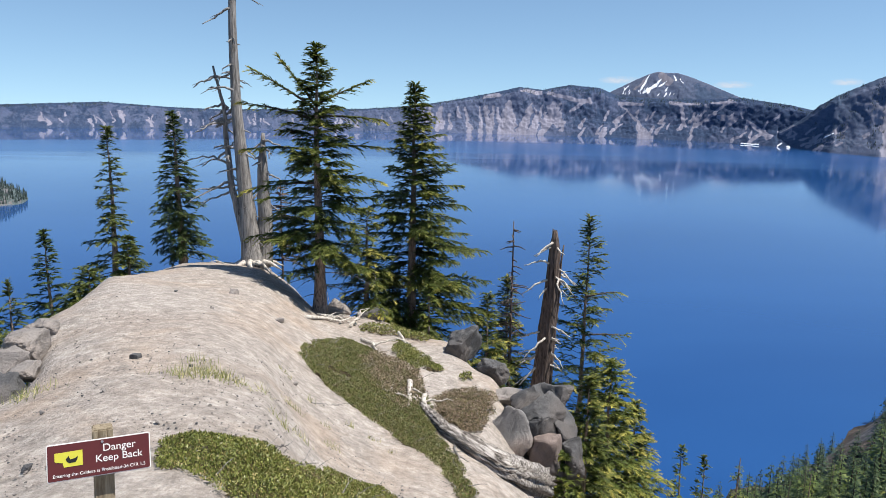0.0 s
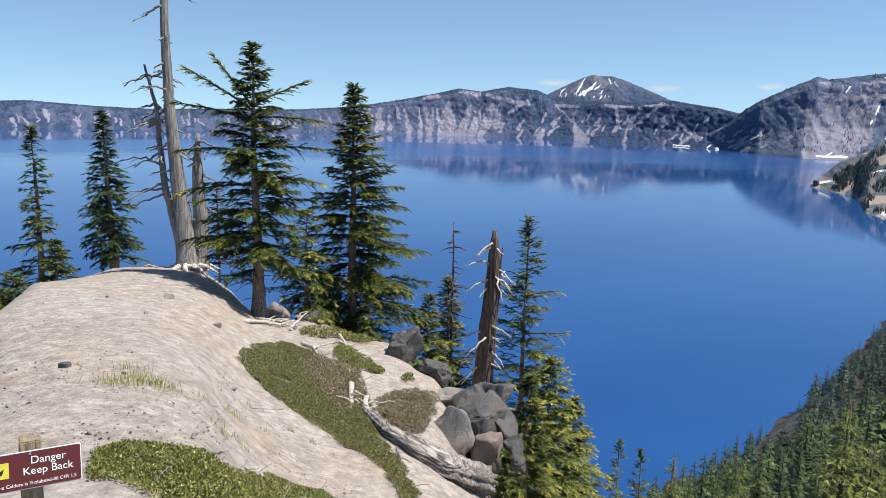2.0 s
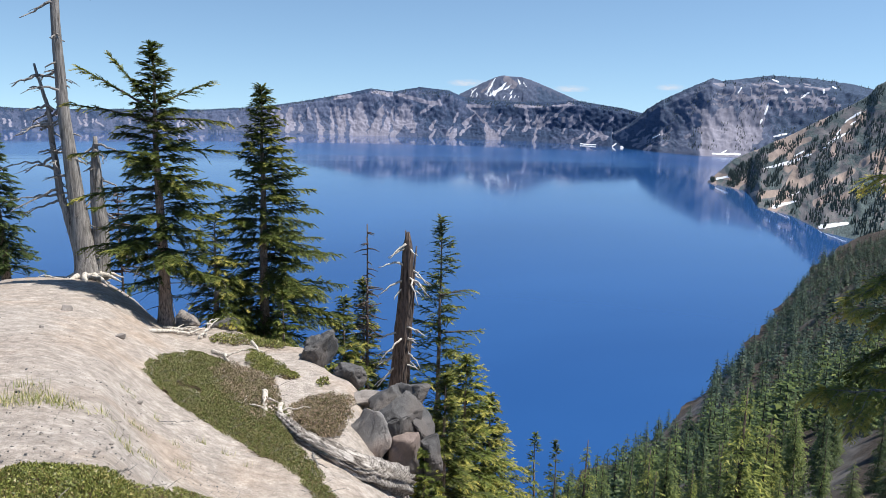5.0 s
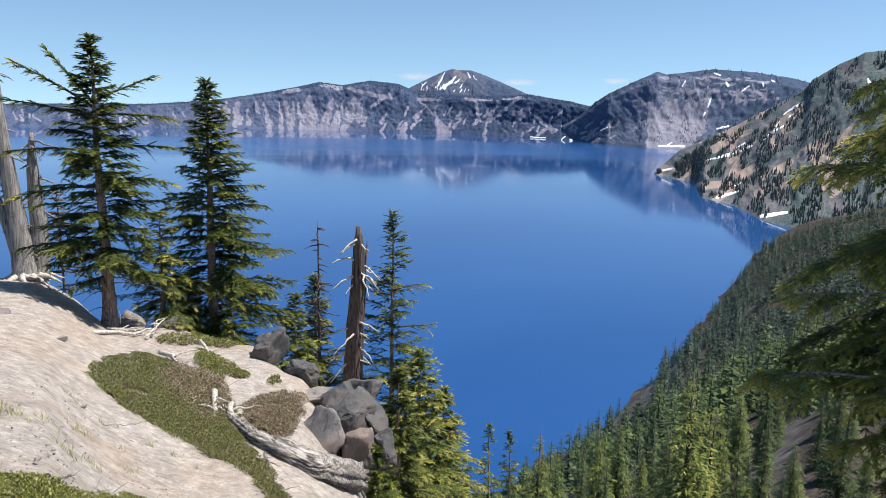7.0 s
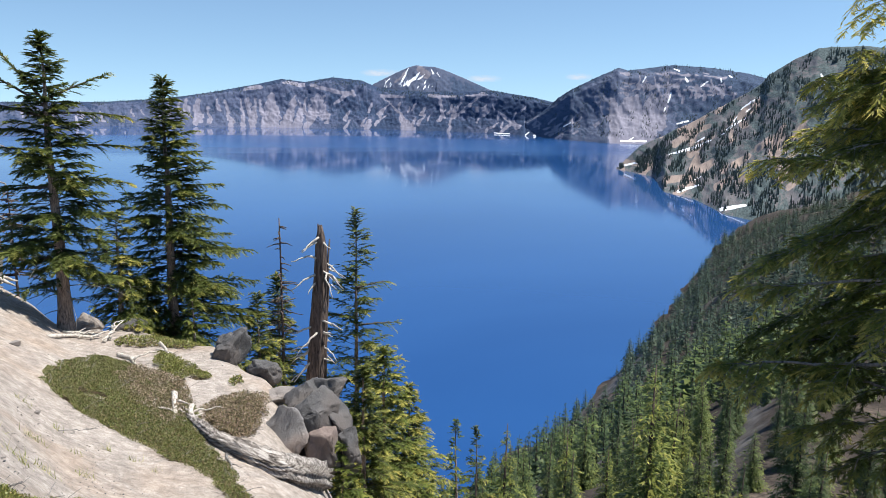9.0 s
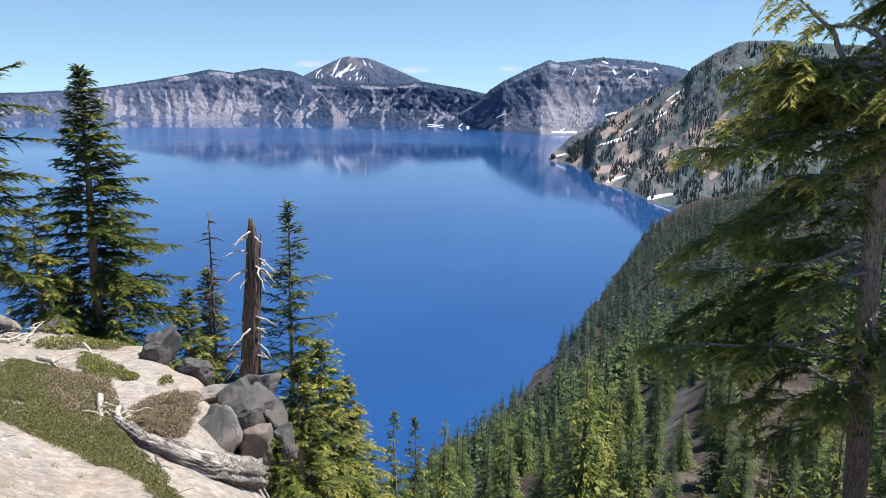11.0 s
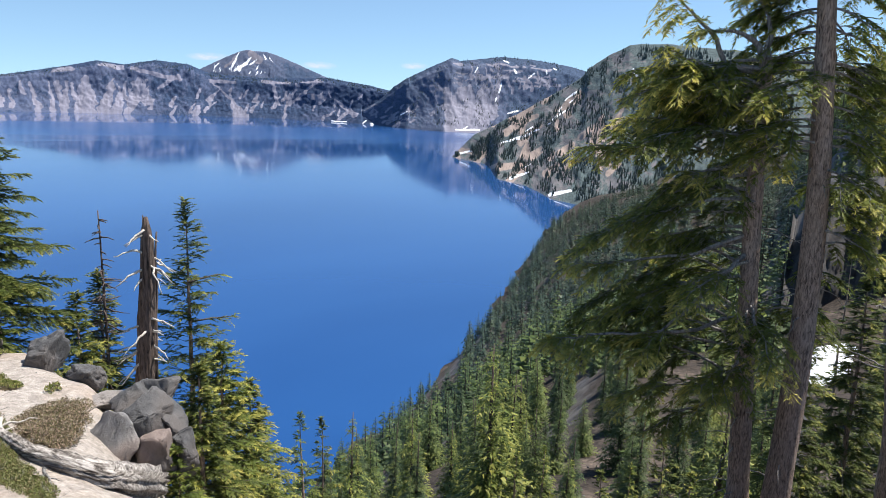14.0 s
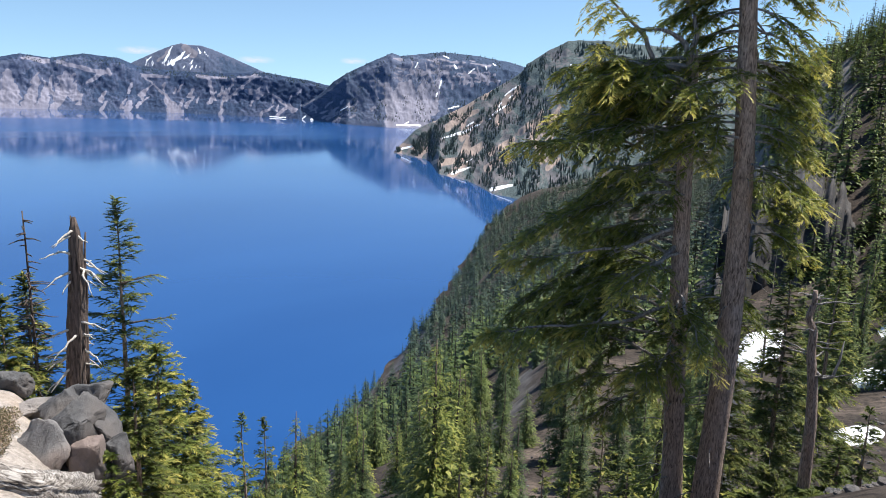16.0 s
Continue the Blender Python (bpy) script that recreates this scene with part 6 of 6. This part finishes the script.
dead_branch(7, [(-2.6, -22.6, 0.2), (-2.5, -23.4, 0.1), (-2.5, -24.4, 0.0)], 0.04, "pale upright root in woody shrub")
dead_branch(8, [(-1.3, -23.2, 0.12), (-1.1, -24.3, 0.02)], 0.035, "pale upright root in woody shrub")
dead_branch(9, [(-5.2, -21.6, 0.06), (-4.6, -22.6, 0.05), (-3.8, -23.0, 0.02)], 0.02, "thin bleached root in the shrub mat")
dead_branch(10, [(1.3, -26.6, 0.02), (1.9, -28.0, 0.04), (2.6, -29.2, 0.02)], 0.018, "thin root hanging down the sandy bank", MAT_DEAD)
dead_branch(11, [(-18.8, -11.72, 0.05), (-18.0, -11.9, 0.03), (-17.0, -12.1, 0.02)], 0.03, "bleached branch on the knoll's crest", twigs=2)
dead_branch(12, [(-15.8, -12.2, 0.1), (-14.6, -12.6, 0.12), (-13.8, -12.7, 0.02)], 0.05, "pale root lump at the foot of a snag", twigs=4)
dead_branch(13, [(-10.9, -23.0, 0.005), (-8.9, -23.4, 0.01)], 0.006, "thin dead stick on the pumice", MAT_DEAD, 1)

# ---------------------------------------------------------------- the warning sign


def flat_mesh(name, pts, depth, mat):
    """A thin plate with that outline in x and z, facing -y."""
    bm = bmesh.new()
    f = bm.faces.new([bm.verts.new((x, 0, z)) for x, z in pts])
    ext = bmesh.ops.extrude_face_region(bm, geom=[f])
    bmesh.ops.translate(bm, vec=(0, depth, 0), verts=[g for g in ext["geom"] if isinstance(g, bmesh.types.BMVert)])
    bmesh.ops.recalc_face_normals(bm, faces=bm.faces)
    me = bpy.data.meshes.new(name)
    bm.to_mesh(me)
    bm.free()
    me.materials.append(mat)
    return me


def lettering(text, size, mat):
    cu = bpy.data.curves.new("lettering", "FONT")
    cu.body, cu.size, cu.align_x, cu.align_y, cu.extrude = text, size, "CENTER", "CENTER", 0.0006
    tmp = bpy.data.objects.new("lettering", cu)
    scene.collection.objects.link(tmp)
    me = bpy.data.meshes.new_from_object(tmp.evaluated_get(bpy.context.evaluated_depsgraph_get()))
    bpy.data.objects.remove(tmp)
    me.transform(Matrix.Rotation(radians(90), 4, "X"))
    me.materials.clear()
    me.materials.append(mat)
    return me


def paint(name, colour, rough=0.45):
    m, n, l, b = material(name, rough)
    f = noise_tex(n, l, coords(n, l), 30, 5, 0.6)
    l.new(ramp(n, l, f, [(0.3, tuple(c * 0.88 for c in colour)), (0.7, colour)]), b.inputs["Base Color"])
    return m


def warning_sign():
    brown, white, yellow, black = paint("sign_maroon", (0.1, 0.018, 0.018), 0.3), paint("sign_white", (0.85, 0.85, 0.83)), paint("sign_yellow", (0.62, 0.58, 0.06)), paint("sign_black", (0.01, 0.01, 0.01))
    az, r = -27.15, 3.4
    c = polar(np.array(az), r, EYE_Z + r * math.tan(radians(-25.05)))
    root = new("warning_sign")
    g = float(ground_z(az, r))
    root.matrix_world = pose(float(c[0]), float(c[1]), g, 0, 0, -az)
    lift = float(c[2]) - g
    W, H = 0.428, 0.166

    def place(ob, x, y, z, roll=2.2):
        spot_on_board = pose(0, 0, lift, -13, roll, 0) @ pose(x, y, z)
        ob.matrix_local = spot_on_board if ob.parent == root else (pose(0, 0, lift, -13, 2.2, 0) @ pose(0, -0.0025, 0)).inverted() @ spot_on_board
        return ob

    def rounded(w, h, q=0.008):
        out = []
        for cx, cz, a0 in ((w / 2 - q, h / 2 - q, 0), (-w / 2 + q, h / 2 - q, 90), (-w / 2 + q, -h / 2 + q, 180), (w / 2 - q, -h / 2 + q, 270)):
            out += [(cx + q * math.cos(radians(a0 + t)), cz + q * math.sin(radians(a0 + t))) for t in (0, 30, 60, 90)]
        return out
    place(child("board", flat_mesh("board", rounded(W, H), 0.006, white), root, "white-edged maroon board"), 0, 0, 0)
    panel = place(child("panel", flat_mesh("panel", rounded(W - 0.008, H - 0.008, 0.006), 0.003, brown), root, "glossy maroon face"), 0, -0.0025, 0)
    place(child("pictogram", flat_mesh("pictogram", [(-0.056, 0.032), (0.056, 0.034), (0.056, -0.034), (-0.02, -0.034), (-0.024, -0.014), (-0.056, -0.006)], 0.002, yellow), panel, "yellow picture panel"), -0.126, -0.0045, 0.012)
    place(child("black_shape", flat_mesh("black_shape", [(-0.02, 0.004), (-0.008, 0.016), (-0.002, 0.0), (0.018, 0.004), (0.03, 0.012), (0.026, -0.004), (0.02, -0.014), (-0.006, -0.016), (-0.016, -0.008)], 0.001, black), panel, "plain black shape"), -0.118, -0.0058, 0.01)
    for text, size, x, z in (("Danger", 0.047, 0.082, 0.04), ("Keep Back", 0.046, 0.08, -0.006), ("Entering the Caldera is Prohibited-36 CFR 1.5", 0.0205, 0.0, -0.058)):
        place(child("lettering", lettering(text, size, white), panel, "white letters"), x, -0.0045, z)
    for z in (0.07, -0.055):
        bm = bmesh.new()
        bmesh.ops.create_cone(bm, cap_ends=True, segments=10, radius1=0.006, radius2=0.005, depth=0.004, matrix=Matrix.Rotation(radians(90), 4, "X"))
        me = bpy.data.meshes.new("bolt")
        bm.to_mesh(me)
        bm.free()
        me.materials.append(MAT_BOLT)
        place(child("bolt", me, panel, "small steel bolt"), 0.012, -0.006, z)
    bm = bmesh.new()
    bmesh.ops.create_cube(bm, size=1.0)
    bmesh.ops.scale(bm, vec=(0.088, 0.088, lift + 0.11 + 0.5), verts=bm.verts)
    bmesh.ops.bevel(bm, geom=list(bm.edges), offset=0.006, segments=2, affect="EDGES")
    me = bpy.data.meshes.new("post")
    bm.to_mesh(me)
    bm.free()
    me.materials.append(MAT_POST)
    post = child("post", me, root, "square weathered wooden post")
    post.matrix_local = pose(0.003, 0.056, (lift + 0.11 - 0.5) / 2, -4, 2.0, 0)
    tagged(root, "maroon warning sign with white letters on a wooden post", "sign")


MAT_BOLT, _n, _l, _b = material("steel_bolt", 0.35)
_b.inputs["Metallic"].default_value = 1.0
_b.inputs["Base Color"].default_value = (0.6, 0.6, 0.6, 1)
MAT_POST = bark_material("weathered_post", (0.16, 0.12, 0.075), (0.36, 0.3, 0.21), 1.5, 9.0, 0.5)
warning_sign()

# ---------------------------------------------------------------- the hollow on the shaded side: snow, trees, a bent dead tree


def snow_field(az, el, wide, deep, seed, label):
    """A thin bank of old snow that follows the ground, its rim sunk into it."""
    r0 = spot(az, el)
    n, m = 44, 9
    v = [(0.0, 0.0)]
    pts = []
    for i in range(n):
        t = 2 * math.pi * i / n
        k = 1 + 0.13 * noise.fractal(Vector((math.cos(t) * 1.3, math.sin(t) * 1.3, seed)), 1.0, 2.0, 4)
        for j in range(m):
            s = j / (m - 1)
            a, r = az + wide * 0.5 * k * s * math.cos(t), r0 + deep * 0.5 * k * s * math.sin(t)
            p = ground_at(a, r)
            up = far_bump(p.x, p.y, r) + 0.35 * (1 - s ** 3) - 0.1
            pts.append((p.x, p.y, p.z + up))
    fc = [[i * m + j, ((i + 1) % n) * m + j, ((i + 1) % n) * m + j + 1, i * m + j + 1] for i in range(n) for j in range(m - 1)]
    return tagged(new("snow_bank", mesh_of("snow_bank", np.array(pts), fc, [MAT_SNOW], True)), label, "snow", "snow banks in the hollow")


def far_bump(x, y, r):
    return min(r * 0.035, 9) * noise.fractal(Vector((x * 0.02, y * 0.02, 6.0)), 1.0, 2.0, 6) * min(1, max(0, (r - 22) / 60))


snow_field(61.2, -12.6, 3.6, 26, 1, "long bank of old snow below a dark cliff")
snow_field(68.6, -17.0, 2.6, 12, 2, "bank of old snow on brown rubble")
snow_field(68.6, -22.0, 3.6, 7, 3, "bank of old snow among young firs")
snow_field(70.5, -13.0, 4.0, 16, 4, "bank of old snow under the shaded slope")


# dark rock, its base lowered further to put the face's shade in
MAT_CLIFF = rock_material("dark_shaded_cliff_rock", (0.018, 0.018, 0.021), (0.06, 0.058, 0.06), (0.075, 0.063, 0.056))


def rock_cliff(az0, az1, r0, r1, foot, head, seed, label):
    """A craggy face of rock between two bearings, from a lower to an upper sight angle, that leans back and closes on top."""
    n, m = 70, 26
    A, S = np.meshgrid(np.linspace(az0, az1, n), np.linspace(0, 1, m), indexing="ij")
    pin = np.minimum(1, 5 * np.minimum((A - az0), (az1 - A)) / (az1 - az0))
    rise = np.minimum(1, S / 0.8)
    z0, z1 = EYE_Z + r0 * tan_el(foot), EYE_Z + r1 * tan_el(head)
    top = z1 + (z1 - z0) * (0.16 * fbm(A * 1.3, 0 * A, seed, 4) - 0.45 * (1 - pin))
    R = r0 + (r1 - r0) * rise + np.clip((S - 0.8) / 0.2, 0, 1) * 25
    crag = 1 - 2 * np.abs(fbm(A * 0.3, rise * 1.1, seed + 2, 5))
    R = R - r0 * (0.03 * crag + 0.016 * fbm(A * 1.8, rise * 5, seed + 4, 4)) * (S < 0.9)
    Z = z0 + (top - z0) * rise + r0 * 0.006 * fbm(A * 5, rise * 6, seed + 6, 4)
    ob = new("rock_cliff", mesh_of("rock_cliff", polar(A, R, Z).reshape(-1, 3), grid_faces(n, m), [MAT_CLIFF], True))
    return tagged(ob, label, "cliff", kind="structure")


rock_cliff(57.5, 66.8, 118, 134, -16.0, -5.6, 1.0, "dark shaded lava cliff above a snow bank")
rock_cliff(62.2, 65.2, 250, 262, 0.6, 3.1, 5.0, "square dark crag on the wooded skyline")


def slope_tree(seed, az, r, top, label, **kw):
    ob = conifer("hemlock_tree", seed, EYE_Z + r * math.tan(radians(top)) - float(ground_z(az, r)), **kw)
    return tagged(stand(ob, az, r), label, "tree", "trees on the shaded slope")


slope_tree(51, 63.6, 17.5, -10.9, "hemlock with dense green boughs behind a bent dead tree", radius=0.09, reach=1.35, clear=0.06, branches=260, spray=0.36, tips=0.5)
slope_tree(52, 66.2, 22.0, -10.9, "bright green fir above a snow bank", radius=0.1, reach=1.5, clear=0.06, branches=260, spray=0.38, tips=0.6, needles=MAT_NEEDLE_YOUNG)
slope_tree(53, 60.3, 15.5, -14.0, "leafy hemlock behind the twin trunks", radius=0.1, reach=1.0, clear=0.15, branches=170, spray=0.34, tips=0.5)
slope_tree(54, 62.0, 24.0, -9.0, "slim dark fir before the snow", radius=0.08, reach=0.8, clear=0.15, branches=80, spray=0.3, needles=MAT_NEEDLE_DARK)
slope_tree(55, 68.2, 18.0, -22.5, "young fir on the rubble slope", radius=0.05, reach=0.6, clear=0.1, branches=60, spray=0.28, needles=MAT_NEEDLE_YOUNG)
slope_tree(56, 69.6, 20.0, -20.0, "young fir on the rubble slope", radius=0.05, reach=0.7, clear=0.1, branches=60, spray=0.28)
slope_tree(57, 51.0, 17.0, -25.0, "low leafy fir below the twin trunks", radius=0.06, reach=0.9, clear=0.1, branches=70, spray=0.32, tips=0.5)
slope_tree(58, 46.0, 20.0, -28.0, "low leafy fir on the brown slope", radius=0.06, reach=0.8, clear=0.1, branches=60, spray=0.3, tips=0.5)
slope_tree(59, 67.0, 15.0, -26.5, "small bushy fir beside a dead trunk", radius=0.04, reach=0.7, clear=0.05, branches=60, spray=0.28, needles=MAT_NEEDLE_YOUNG)

for _seed, _az, _r, _top in ((61, 36.5, 27.0, -26.6), (62, 38.6, 26.0, -27.4), (63, 41.0, 25.0, -26.8), (64, 43.4, 23.0, -27.6), (65, 48.3, 19.5, -27.2), (66, 53.2, 16.5, -27.0), (67, 62.6, 14.5, -27.5)):
    slope_tree(_seed, _az, _r, _top, "young pointed fir low on the slope", radius=0.06, reach=0.75, clear=0.06, branches=90, gaps=0.05, spray=0.26, blade=0.08, tips=0.6, needles=MAT_NEEDLE_YOUNG, dead=2)


def bent_dead_tree():
    rng = np.random.default_rng(14)
    r = 15.2
    base = ground_at(66.3, r)
    root = new("bent_dead_tree")
    root.matrix_world = pose(*base)

    def local(az, el):
        a = radians(az)
        return np.array([math.sin(a) * r - base.x, math.cos(a) * r - base.y, EYE_Z + r * math.tan(radians(el)) - base.z])
    way = np.array([local(66.2, -28.5), local(66.3, -26), local(66.2, -22), local(65.9, -19), local(65.5, -17), local(65.5, -15.4), local(65.0, -14.6), local(65.3, -13.4), local(65.2, -12.6)])
    way[0, 2] = min(way[0, 2], -0.4)
    tt = np.linspace(0, len(way) - 1, 24)
    line = np.stack([np.interp(tt, np.arange(len(way)), way[:, k]) for k in range(3)], 1)
    b = Builder()
    b.tube(line, np.linspace(0.13, 0.04, 24), 11, rng, 0.16)
    child("trunk", b.mesh("trunk", MAT_BARK, True, False), root, "brown bent trunk, grey near its top")
    t = Builder()
    for i in range(14):
        c = branch_curve(rng, on_line(line, 0.4 + 0.58 * rng.random()), rng.random() * 6.28, 0.3 + 0.5 * rng.random(), 0.25, 0.05, 0.45, 9)
        t.tube(c, np.linspace(0.022, 0.005, 9), 6)
    hook = np.array([local(65.7, -18.0), local(66.5, -18.6), local(67.1, -18.4), local(67.4, -17.2), local(67.5, -15.8)])
    t.tube(hook, [0.035, 0.035, 0.03, 0.022, 0.01], 7, rng, 0.2)
    child("twigs", t.mesh("twigs", MAT_DEAD, True, False), root, "bleached crooked twigs", "stuff")
    tagged(root, "bent dead tree with bleached crooked twigs", "dead tree")


bent_dead_tree()
